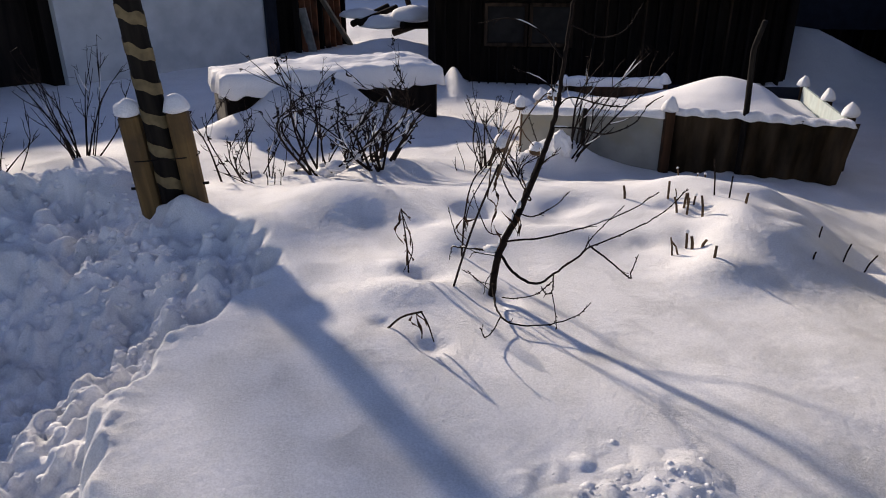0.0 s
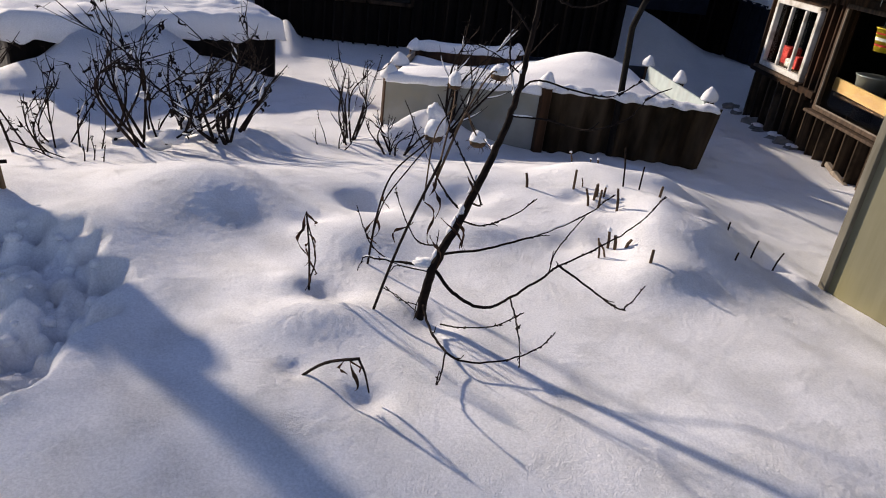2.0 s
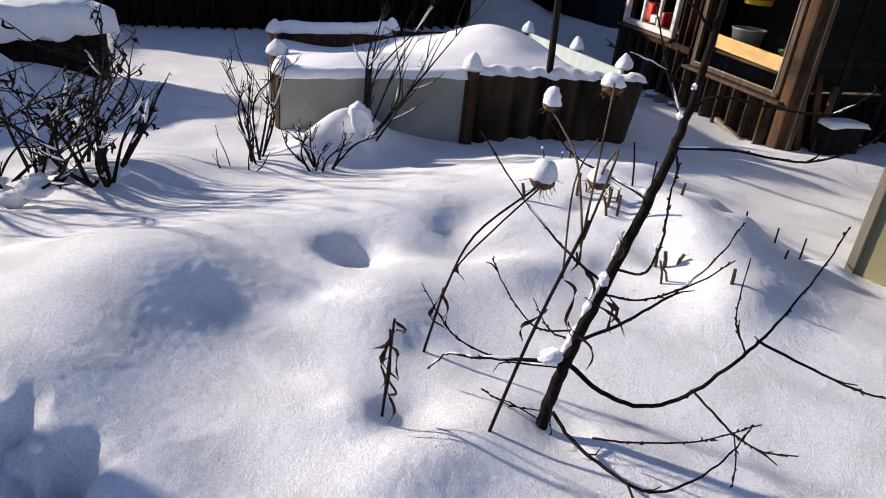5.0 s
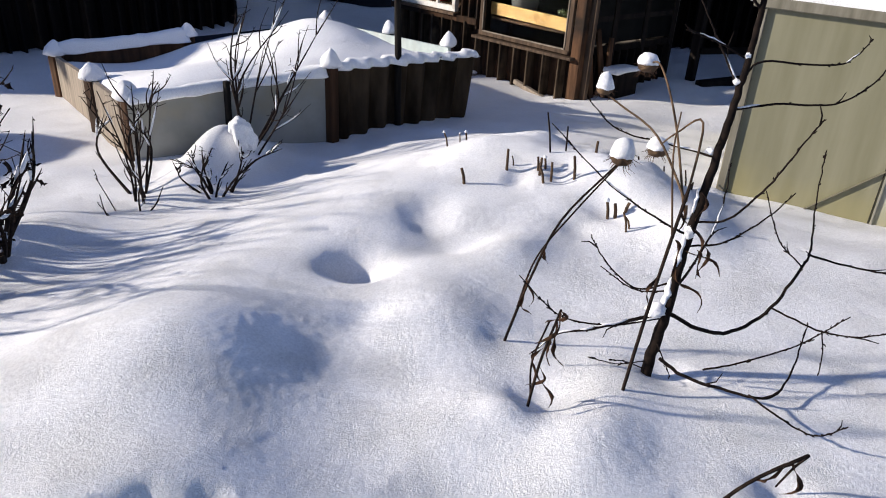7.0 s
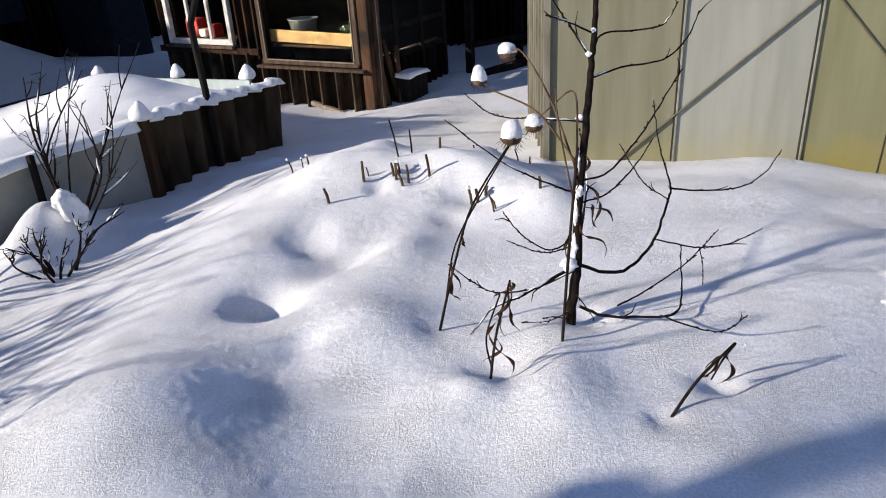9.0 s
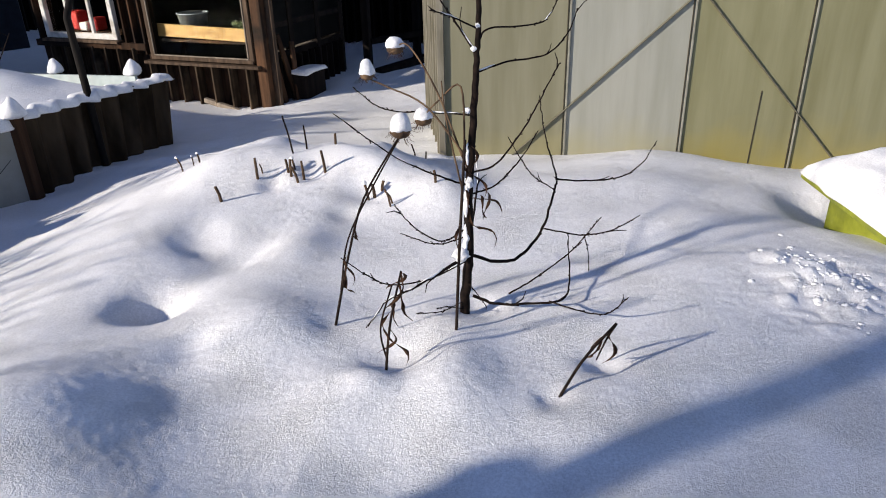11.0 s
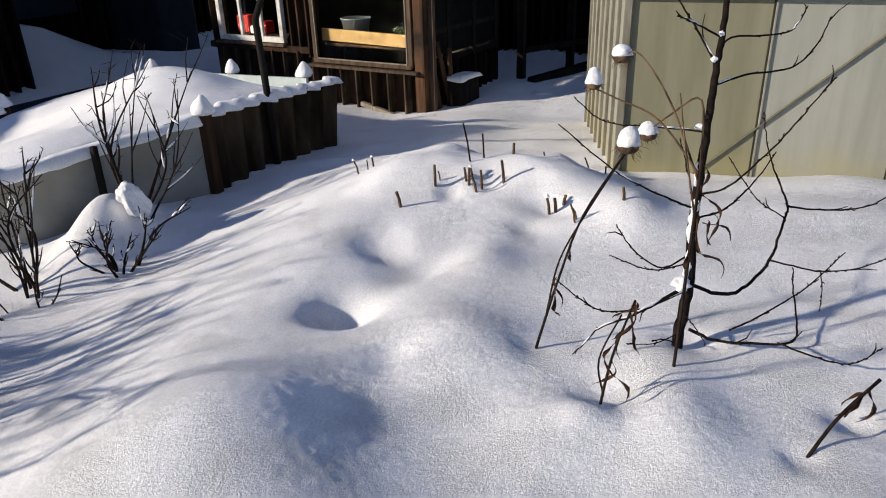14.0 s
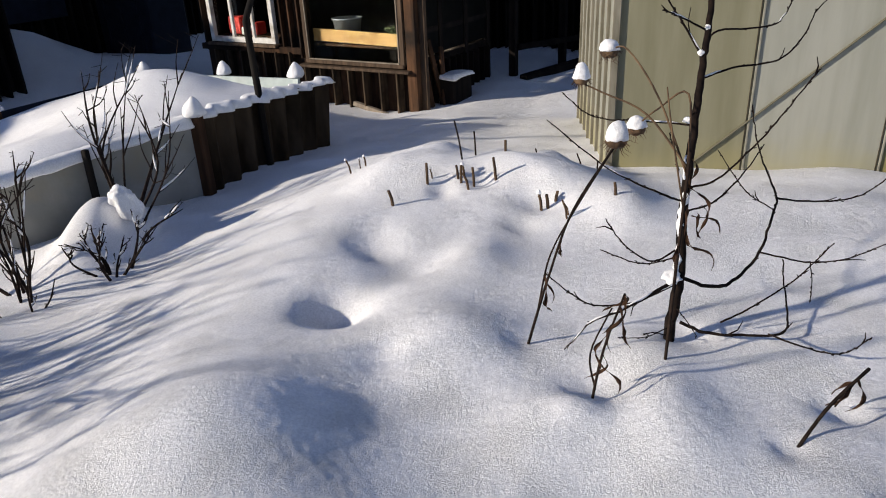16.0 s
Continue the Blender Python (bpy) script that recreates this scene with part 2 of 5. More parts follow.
def snow_slab(length, wide, tall, seed=0, steps=0.04, droop=0.02, power=4.0, rough=0.012, heap=None, ragged=0.02):
    """A soft slab of snow on a flat top, length along x, wide along y, centred, its foot at z 0."""
    bm = bmesh.new()
    nx, ny = max(6, int(length / steps)), max(5, int(wide / steps))
    top = []
    for i in range(nx + 1):
        row = []
        for j in range(ny + 1):
            u, v = 2 * i / nx - 1, 2 * j / ny - 1
            x, y = u * length / 2, v * wide / 2
            n = noise.noise(Vector((x * 3 + seed, y * 3, seed * 1.7)))
            n2 = noise.noise(Vector((x * 11, y * 11 + seed, seed)))
            e = max(0.0, 1 - abs(u) ** (power * max(1, length / wide))) ** (1 / power) * max(0.0, 1 - abs(v) ** power) ** (1 / power)
            z = e * (tall + rough * n * 2 + rough * 0.6 * n2)
            if heap:
                z += e * heap(u, v)
            if max(abs(u), abs(v)) > 0.999:
                z = -droop * (0.5 + 0.8 * noise.noise(Vector((x * 6 + seed, y * 6, 3.1))))
            out = ragged * noise.noise(Vector((x * 5, y * 5, seed + 9.0)))
            row.append(bm.verts.new((x + out * u, y + out * v, z)))
        top.append(row)
    for i in range(nx):
        for j in range(ny):
            bm.faces.new((top[i][j], top[i + 1][j], top[i + 1][j + 1], top[i][j + 1]))
    rim = [top[i][0] for i in range(nx + 1)] + [top[nx][j] for j in range(1, ny + 1)] + [top[i][ny] for i in range(nx - 1, -1, -1)] + [top[0][j] for j in range(ny - 1, 0, -1)]
    low = [bm.verts.new((v.co.x * 0.97, v.co.y * 0.97, v.co.z - 0.012)) for v in rim]
    for k in range(len(rim)):
        bm.faces.new((rim[k], low[k], low[(k + 1) % len(rim)], rim[(k + 1) % len(rim)]))
    bm.faces.new(low)
    bmesh.ops.recalc_face_normals(bm, faces=bm.faces)
    return bm


def snow_cap(r, tall, seed=0):
    """A pointed cap of snow on a post's head, its foot at z 0."""
    bm = bmesh.new()
    bmesh.ops.create_icosphere(bm, subdivisions=3, radius=1.0)
    for v in bm.verts:
        c = v.co
        n = noise.noise(c * 1.6 + Vector((seed, seed * 2.3, 0)))
        if c.z < 0:
            c.z *= 0.25
        k = 1 - 0.5 * max(0, c.z) ** 1.5
        v.co = Vector((c.x * r * k * (1 + 0.18 * n), c.y * r * k * (1 + 0.18 * n), c.z * tall * (1 + 0.15 * n)))
    return bm


# ---- ground ----
def smooth(a, b, x):
    t = np.clip((x - a) / (b - a), 0, 1)
    return t * t * (3 - 2 * t)


def bump(x, y, cx, cy, h, rx, ry=None, turn=0.0):
    ry = ry or rx
    c, s = math.cos(radians(turn)), math.sin(radians(turn))
    dx, dy = x - cx, y - cy
    u, v = dx * c + dy * s, -dx * s + dy * c
    return h * np.exp(-(u / rx) ** 2 - (v / ry) ** 2)


def waves(x, y, size, seed, count=9):
    """A smooth random relief made of a sum of sines."""
    r = np.random.RandomState(seed)
    z = np.zeros_like(x)
    for k in range(count):
        a, f, p = r.uniform(0, math.tau), math.tau / size * r.uniform(0.6, 1.7), r.uniform(0, math.tau)
        z += np.sin((x * math.cos(a) + y * math.sin(a)) * f + p)
    return z / math.sqrt(count)


def lattice(x, y, size, seed):
    """Smooth value noise from 0 to 1 with cells of that size."""
    table = np.random.RandomState(seed).rand(128, 128)
    u, v = x / size + 500.5, y / size + 500.5
    i, j = np.floor(u).astype(int), np.floor(v).astype(int)
    f, g = u - i, v - j
    f, g = f * f * (3 - 2 * f), g * g * (3 - 2 * g)
    a, b = table[i % 128, j % 128], table[(i + 1) % 128, j % 128]
    c, d = table[i % 128, (j + 1) % 128], table[(i + 1) % 128, (j + 1) % 128]
    return (a * (1 - f) + b * f) * (1 - g) + (c * (1 - f) + d * f) * g


def clods(x, y, seed):
    """Broken lumps of snow of several sizes, mostly 0, up to about 1."""
    z = np.zeros_like(x)
    for size, high, k in ((0.24, 0.45, 0), (0.12, 0.5, 1), (0.065, 0.42, 2), (0.045, 0.3, 3)):
        z = z + high * np.sqrt(np.clip(lattice(x + 0.3 * size * lattice(x, y, size, seed + 7), y, size, seed + k) - 0.42, 0, 1))
    return z


def path_edge(y):
    return np.interp(y, [-8, 1.2, 1.8, 2.2, 2.6, 3.06, 3.4, 3.75, 4.15, 4.6, 9], [-1.2, -1.12, -1.1, -1.2, -1.14, -0.93, -0.8, -1.02, -1.46, -2.5, -9])


def ground(x, y):
    x, y = np.asarray(x, float), np.asarray(y, float)
    z = -0.27 * smooth(4.4, 5.8, y) - 0.18 * smooth(5.8, 9.5, y) + 0.02
    z = z - 0.2 * smooth(1.5, 3.0, x) * (1 - smooth(4.2, 5.6, y)) - 0.1 * smooth(0.7, 1.5, x) * smooth(2.2, 1.5, y) - 0.28 * np.clip((x - 2.5) / 2.6, 0, 1) * (1 - smooth(6.5, 10, y))
    z = z + 0.25 * smooth(16, 30, y) + 0.4 * smooth(30, 60, y)
    # the raised bed with the cut stalks
    q = y - 0.22 * (x - 1.6)
    z = z + 0.125 * smooth(1.02, 1.72, x) * smooth(2.7, 1.75, x) * smooth(2.95, 3.55, q) * smooth(4.8, 4.15, q)
    z = z + bump(x, y, 1.62, 3.62, 0.05, 0.25, 0.2) + bump(x, y, 1.98, 3.66, 0.06, 0.13, 0.1) + bump(x, y, 2.1, 3.95, 0.05, 0.16, 0.12) + bump(x, y, 2.05, 4.3, 0.05, 0.2, 0.14) + bump(x, y, 1.55, 4.5, 0.04, 0.3, 0.2)
    z = z + bump(x, y, 1.72, 3.86, 0.04, 0.16) + bump(x, y, 1.36, 3.24, 0.06, 0.2, 0.15) - bump(x, y, 1.36, 3.62, 0.06, 0.1, 0.13) - bump(x, y, 1.5, 3.95, 0.04, 0.08) - bump(x, y, 1.4, 4.12, 0.04, 0.1, 0.07) - bump(x, y, 1.15, 3.68, 0.03, 0.09)
    z = z - bump(x, y, 2.28, 3.62, 0.05, 0.16, 0.12) + 0.02 * smooth(1.2, 1.5, x) * smooth(2.3, 1.9, x) * smooth(3.3, 3.6, y) * smooth(4.4, 4.1, y) * (lattice(x, y, 0.16, 41) - 0.5)
    # humps and hollows round the young tree
    z = z + bump(x, y, -0.56, 4.22, 0.145, 0.42, 0.35, -15) - bump(x, y, -0.42, 3.8, 0.014, 0.4, 0.22, 28) - bump(x, y, -0.08, 3.9, 0.022, 0.1, 0.08) + bump(x, y, -0.93, 3.82, 0.08, 0.32)
    z = z - 0.095 * np.exp(-(((x - 0.25) / 0.12) ** 2 + ((y - 4.21) / 0.115) ** 2) ** 1.1) + bump(x, y, 0.06, 3.7, 0.06, 0.24, 0.22) + bump(x, y, 0.3, 3.9, 0.03, 0.2)
    z = z + bump(x, y, -0.26, 3.38, 0.045, 0.18, 0.16) - bump(x, y, -0.07, 3.24, 0.034, 0.13, 0.1, -30) + bump(x, y, -0.16, 3.06, 0.06, 0.3, 0.15, 10)
    z = z - bump(x, y, 0.86, 4.31, 0.045, 0.15, 0.12) - bump(x, y, 0.6, 4.05, 0.045, 0.2, 0.11, -40) + bump(x, y, 0.75, 3.8, 0.05, 0.25, 0.14) - bump(x, y, 0.72, 4.2, 0.03, 0.1)
    z = z - bump(x, y, 0.27, 3.0, 0.03, 0.09) + bump(x, y, -0.2, 3.29, 0.04, 0.09) - bump(x, y, -0.04, 2.6, 0.035, 0.07) - bump(x, y, -0.25, 2.76, 0.02, 0.05) + bump(x, y, -0.5, 2.6, 0.05, 0.45, 0.3) - bump(x, y, 0.1, 3.49, 0.012, 0.07)
    z = z + bump(x, y, -1.53, 4.16, 0.13, 0.15, 0.13) + bump(x, y, -1.0, 5.3, 0.08, 0.35, 0.3) + bump(x, y, -0.35, 5.75, 0.14, 0.4, 0.3) + bump(x, y, -2.9, 6.0, 0.08, 0.6, 0.4)
    z = z - bump(x, y, 1.68, 1.28, 0.16, 0.3, 0.2) + bump(x, y, 2.4, 1.75, 0.07, 0.35, 0.5)
    # drifts
    z = z + bump(x, y, 1.02, 5.92, 0.27, 0.4, 0.2, 20) + bump(x, y, -1.2, 7.66, 0.56, 0.95, 0.24, 23) + bump(x, y, 3.6, 5.9, 0.08, 0.3) + bump(x, y, 6.0, 11.9, 0.9, 1.05, 1.0) + bump(x, y, 7.4, 10.2, 0.12, 0.9, 0.8)
    z = z + bump(x, y, -0.7, 13.8, 0.5, 1.0, 0.8) + bump(x, y, -1.3, 17.5, 0.5, 1.2, 0.8) + bump(x, y, 0.35, 10.4, 0.35, 0.16, 0.3)
    z = z + bump(x, y, 4.6, 6.6, 0.1, 0.7, 0.5) + bump(x, y, 2.35, 3.4, 0.04, 0.1, 0.12)
    z = z + 0.009 * waves(x, y, 0.8, 3) + 0.016 * waves(x, y, 2.4, 5) + 0.0002 * waves(x, y, 0.13, 8)
    # the coarse grain of dry snow
    c, s = 0.83, 0.56
    u, v = x * c - y * s, x * s + y * c
    much = 0.75 + 0.5 * lattice(x, y, 0.4, 81)
    z = z + much * (0.001 * lattice(u, v, 0.033, 83) + 0.0022 * lattice(x + 0.4 * v, y, 0.0165, 84))
    # the dug path, its broken snow and clods
    e = path_edge(y)
    dug = smooth(0.07, -0.07 - 0.07 * smooth(2.9, 3.4, y), x - e + 0.03 * waves(x, y, 0.25, 11)) * smooth(5.2, 4.2, y)
    deep = smooth(-0.35, -0.75, x - e + 0.05 * waves(x, y, 0.4, 12)) * smooth(3.9, 2.9, y) * smooth(-3.3, -2.7, x)
    rim = np.exp(-((x - e - 0.1) / 0.16) ** 2) * smooth(4.4, 3.9, y)
    heap = np.exp(-((y - 4.62 - 0.12 * (x + 2.4)) / 0.2) ** 2) * smooth(-1.75, -2.1, x) * smooth(-5, -4, x)
    # the bump at x -3.1 is an unseen snow bank added to shade the path
    z = z - dug * (0.34 - 0.16 * smooth(2.8, 3.5, y)) - deep * 0.28 + 0.03 * rim + heap * 0.13 + bump(x, y, -3.1, 2.4, 0.3, 0.38, 1.5) + (dug * 0.19 + heap * 0.06) * clods(x, y, 51)
    edge = np.exp(-((x - e) / 0.1) ** 2) * smooth(3.2, 2.6, y)
    z = z + edge * 0.06 * clods(x, y, 61)
    crumbs = np.exp(-((x - 0.5) / 0.32) ** 4 - ((y - 1.72) / 0.24) ** 4)
    z = z + 0.055 * np.clip(crumbs, 0, 1) * np.clip(clods(x, y, 71) - 0.1, 0, 1)
    return z


def at_ground(x, y, up=0.0):
    return (x, y, float(ground(x, y)) + up)


def spread(a, b, near, step, grow=1.18):
    """Positions from a to b, step apart within near, ever wider outside."""
    mid = list(np.arange(near[0], near[1], step))
    out, d, p = [], step, near[1]
    while p < b:
        out.append(p)
        d *= 1.03 if d < 0.055 else grow
        p += d
    lead, d, p = [], step, near[0]
    while p > a:
        d *= 1.03 if d < 0.055 else grow
        p -= d
        lead.append(p)
    return np.array(lead[::-1] + mid + out)


gx, gy = spread(-90, 90, (-2.3, 2.4), 0.0095), spread(-30, 160, (1.3, 4.9), 0.0095)
X, Y = np.meshgrid(gx, gy)
Z = ground(X, Y)
nx, ny = len(gx), len(gy)
me = bpy.data.meshes.new("ground")
k = (np.arange(ny - 1)[:, None] * nx + np.arange(nx - 1)[None, :]).ravel()
me.from_pydata(np.stack([X.ravel(), Y.ravel(), Z.ravel()], 1).tolist(), [], np.stack([k, k + 1, k + nx + 1, k + nx], 1).tolist())
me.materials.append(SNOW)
me.shade_smooth()
tagged(new("ground", me), "deep sunlit snow with humps and hollows over a garden", "snow", kind="structure")
# ---- the house with two windows ----
HC, HU = Vector((5.2, 5.5, 0)), Vector((0.258, 0.966, 0)).normalized()
HV = Vector((HU.y, -HU.x, 0))                     # into the house


def hp(a, d, z):
    """A point of the house: a metres along its front from the corner, d metres out of the wall."""
    return HC + HU * a - HV * d + Vector((0, 0, z))


def upright(name, a, z0, z1, wide, thick, mat, parent, d=0.0, label=""):
    return part(name, beam(hp(a, d, z0), hp(a, d, z1), wide, thick, 0.004, tuple(HU)), mat, parent, label)


def level(name, a0, a1, z, tall, thick, mat, parent, d=0.0, label=""):
    return part(name, beam(hp(a0, d, z), hp(a1, d, z), thick, tall, 0.004), mat, parent, label)


house = tagged(new("house"), "small weathered brown timber house with snow on its roof", "house")
rnd = random.Random(5)


def wall_piece(name, a0, a1, z0, z1, mat, d=-0.06, thick=0.1):
    bm = bmesh.new()
    m = Matrix((HU, -HV, Vector((0, 0, 1)))).transposed()
    box(bm, (a1 - a0, thick, z1 - z0), hp((a0 + a1) / 2, d, (z0 + z1) / 2), m)
    return part(name, bm, mat, house)


# backing wall round the two openings
W1, W2 = (1.83, 2.80, 0.15, 0.87), (0.1, 1.36, -0.04, 0.98)
wall_piece("wall", 2.84, 3.0, -0.9, 1.3, BROWN_WOOD)
wall_piece("wall", 1.40, 1.79, -0.9, 1.3, BROWN_WOOD)
wall_piece("wall", 1.79, 2.84, -0.9, 0.10, BROWN_WOOD)
wall_piece("wall", 1.79, 2.84, 0.90, 1.3, BROWN_WOOD)
wall_piece("wall", 0.0, 1.40, -0.9, -0.08, BROWN_WOOD)
wall_piece("wall", 0.0, 1.40, 1.02, 1.3, BROWN_WOOD)
# vertical boards under the windows, worn at the foot
a = 0.05
while a < 2.86:
    w = rnd.uniform(0.17, 0.22)
    foot = -0.62 + rnd.uniform(-0.03, 0.05)
    top = -0.1 if a < 1.42 else 0.04
    b = upright("board", a + w / 2, foot, top + rnd.uniform(-0.01, 0.01), w - rnd.uniform(0.004, 0.012), 0.022, LOWER_WOOD, house, 0.012 + rnd.uniform(0, 0.006))
    a += w
# upper boards between and beside the windows
for a, w, z0, z1 in [(1.45, 0.1, -0.02, 1.2), (1.57, 0.12, -0.02, 1.22), (1.70, 0.1, 0.06, 1.2), (2.93, 0.13, 0.06, 1.2)]:
    upright("board", a, z0, z1, w - 0.012, 0.024, BROWN_WOOD, house, 0.014)
for z, t in [(0.96, 0.1), (1.08, 0.11), (1.2, 0.1)]:
    level("plank", 0.0, 3.0, z + 0.06, t, 0.03, BROWN_WOOD, house, 0.03)
level("beam", 1.42, 3.0, 0.06, 0.07, 0.07, BROWN_WOOD, house, 0.05, "weathered sill beam")
upright("corner_post", 0.0, -0.7, 1.25, 0.12, 0.12, BROWN_WOOD, house, -0.02, "square brown corner post")
upright("corner_board", -0.08, -0.65, 1.2, 0.05, 0.1, FRAME_BROWN, house, -0.06)

# opaque side panes; the darkness of the room behind is put into their colour
SIDE_GLASS = material("opaque_dark_glass", (0.003, 0.003, 0.003), 0.45, (0.008, 0.008, 0.007), 6, spec=0.08)
GLASS = bpy.data.materials.new("window_glass")
GLASS.use_nodes = True
gb = GLASS.node_tree.nodes["Principled BSDF"]
gb.inputs["Transmission Weight"].default_value, gb.inputs["Roughness"].default_value, gb.inputs["IOR"].default_value = 1.0, 0.02, 1.22
gb.inputs["Base Color"].default_value = (0.75, 0.8, 0.78, 1)


def window(label, w, frame_mat, bars, rail, frame_w):
    a0, a1, z0, z1 = w
    win = part("window", beam(hp(a0 - frame_w / 2, 0.04, z0), hp(a1 + frame_w / 2, 0.04, z0), 0.06, frame_w, 0.005), frame_mat, house, label)
    for n, p, q in [("head", (a0, z1), (a1, z1)), ("jamb", (a0, z0), (a0, z1)), ("jamb", (a1, z0), (a1, z1))]:
        part(n, beam(hp(p[0], 0.042, p[1]), hp(q[0], 0.042, q[1]), *((0.06, frame_w) if n == "head" else (frame_w, 0.06)), 0.005, (0, 0, 1) if n == "head" else tuple(HU)), frame_mat, win)
    for k in range(1, bars + 1):
        a = a0 + (a1 - a0) * k / (bars + 1)
        part("mullion", beam(hp(a, 0.03, z0), hp(a, 0.03, z1), 0.035, 0.04, 0.004, tuple(HU)), frame_mat, win)
    for k in range(bars + 1):
        b0, b1 = a0 + (a1 - a0) * k / (bars + 1), a0 + (a1 - a0) * (k + 1) / (bars + 1)
        bm = bmesh.new()
        box(bm, (b1 - b0, 0.004, z1 - z0), hp((b0 + b1) / 2, 0.012, (z0 + z1) / 2), Matrix((HU, -HV, Vector((0, 0, 1)))).transposed())
        part("pane", bm, GLASS, win).visible_shadow = False
    return win


window("white-painted window frame with three lights", W1, WHITE_PAINT, 2, 0, 0.06)
window("wide window in a worn brown timber frame", W2, FRAME_BROWN, 0, 0, 0.042)
for p_, q_ in [((0.13, -0.012), (1.33, -0.012)), ((0.132, 0.0), (0.132, 0.955)), ((1.328, 0.0), (1.328, 0.955))]:
    part("bead", beam(hp(p_[0], 0.066, p_[1]), hp(q_[0], 0.066, q_[1]), 0.014, 0.014, 0.002, (0, 0, 1) if p_[1] == q_[1] else tuple(HU)), FRAME_WOOD, house, "pale worn window bead")
part("window_sill", beam(hp(W2[0] - 0.1, 0.06, W2[2] - 0.05), hp(W2[1] + 0.1, 0.06, W2[2] - 0.05), 0.1, 0.03, 0.004), FRAME_BROWN, house)
part("window_sill", beam(hp(W1[0] - 0.06, 0.07, W1[2] - 0.05), hp(W1[1] + 0.06, 0.07, W1[2] - 0.05), 0.1, 0.03, 0.004), FRAME_BROWN, house)

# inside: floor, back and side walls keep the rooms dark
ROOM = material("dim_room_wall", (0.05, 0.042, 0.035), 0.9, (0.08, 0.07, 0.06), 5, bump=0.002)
bm = bmesh.new()
m = Matrix((HU, -HV, Vector((0, 0, 1)))).transposed()
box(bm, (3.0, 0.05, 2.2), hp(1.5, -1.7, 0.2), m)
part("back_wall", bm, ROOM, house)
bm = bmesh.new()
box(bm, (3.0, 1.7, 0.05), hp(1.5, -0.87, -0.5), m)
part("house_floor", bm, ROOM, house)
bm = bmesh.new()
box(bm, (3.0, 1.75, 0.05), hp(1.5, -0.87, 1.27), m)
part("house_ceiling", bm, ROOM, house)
for a, z0, z1 in ((0.05, -0.9, -0.05), (2.965, -0.9, 1.3)):
    bm = bmesh.new()
    box(bm, (0.06, 1.6, z1 - z0), hp(a, -0.93, (z0 + z1) / 2), m)
    part("side_wall", bm, DARK_WOOD, house)

# glazed side towards the porch
for d in (-0.55, -1.1, -1.65):
    part("post", beam(hp(0.02, d, -0.7), hp(0.02, d, 1.25), 0.08, 0.08, 0.005, tuple(HV)), DARK_WOOD, house)
for z in (-0.03, 0.28, 1.15):
    part("rail", beam(hp(0.02, 0.0, z), hp(0.02, -1.7, z), 0.05, 0.06, 0.005), DARK_WOOD, house)
a = 0.1
while a < 1.6:
    part("board", beam(hp(0.0, -a, -0.65), hp(0.0, -a, -0.06), 0.12, 0.02, 0.003, tuple(HV)), DARK_WOOD, house)
    a += 0.135
bm = bmesh.new()
box(bm, (0.004, 1.6, 1.1), hp(0.0, -0.85, 0.58), m)
part("side_pane", bm, SIDE_GLASS, house, "side glazing coloured near-black for the dark room behind")

# roof: rafters' boards and a thick sheet of snow
bm = bmesh.new()
box(bm, (4.2, 2.6, 0.05), hp(1.55, -0.85, 1.5), Matrix((HU, -HV, Vector((0, 0, 1)))).transposed() @ Matrix.Rotation(radians(-16), 3, "X"))
roof = part("roof", bm, DARK_WOOD, house)
bm = snow_slab(4.3, 2.7, 0.16, 4, 0.06, 0.05, 6.0, 0.03)
bmesh.ops.transform(bm, matrix=Matrix.Translation(hp(1.55, -0.85, 1.535)) @ (Matrix((HU, -HV, Vector((0, 0, 1)))).transposed() @ Matrix.Rotation(radians(-16), 3, "X")).to_4x4(), verts=bm.verts)
part("roof_snow", bm, SNOW_CAP, roof, "thick snow sheet", True)

# ---- the greenhouse ----
GC, GU = Vector((2.474, 3.358, 0)), Vector((0.05, -0.995, 0)).normalized()
GV = Vector((-GU.y, GU.x, 0))                       # into the greenhouse, away from the tree
EAVE = 0.90


def gp(a, d, z):
    return GC + GU * a + GV * d + Vector((0, 0, z))


greenhouse = tagged(new("greenhouse"), "greenhouse of yellowed translucent sheets with snow on its roof", "greenhouse")
GM = Matrix((GU, GV, Vector((0, 0, 1)))).transposed()
PALE_STRIP = material("pale_joint_strip", (0.2, 0.19, 0.15), 0.6, (0.28, 0.27, 0.22), 20, bump=0.001)
DARK_GAP = material("dirty_joint", (0.03, 0.026, 0.018), 0.9, (0.06, 0.05, 0.034), 20, bump=0.001)
ROOF_SHEET = material("grey_roof_sheet", (0.10, 0.10, 0.098), 0.35, (0.16, 0.16, 0.155), 3, bump=0.001)
seams = [0.0, 0.765, 1.49, 2.18, 2.83]
for k, (a0, a1) in enumerate(zip(seams, seams[1:])):
    bm = bmesh.new()
    box(bm, (a1 - a0 - 0.004, 0.012, EAVE + 0.55), gp((a0 + a1) / 2, 0.02, (EAVE - 0.55) / 2), GM)
    part("panel", bm, POLY_PALE if k == 1 else POLY_MID if k == 0 else POLY, greenhouse)
for a in seams[1:]:
    part("batten", beam(gp(a, 0.004, -0.5), gp(a, 0.004, EAVE - 0.02), 0.009, 0.012, 0.002, tuple(GU)), PALE_STRIP, greenhouse, "pale joint strip")
    part("joint", beam(gp(a - 0.014, 0.012, -0.5), gp(a - 0.014, 0.012, EAVE - 0.02), 0.008, 0.006, 0.001, tuple(GU)), DARK_GAP, greenhouse)
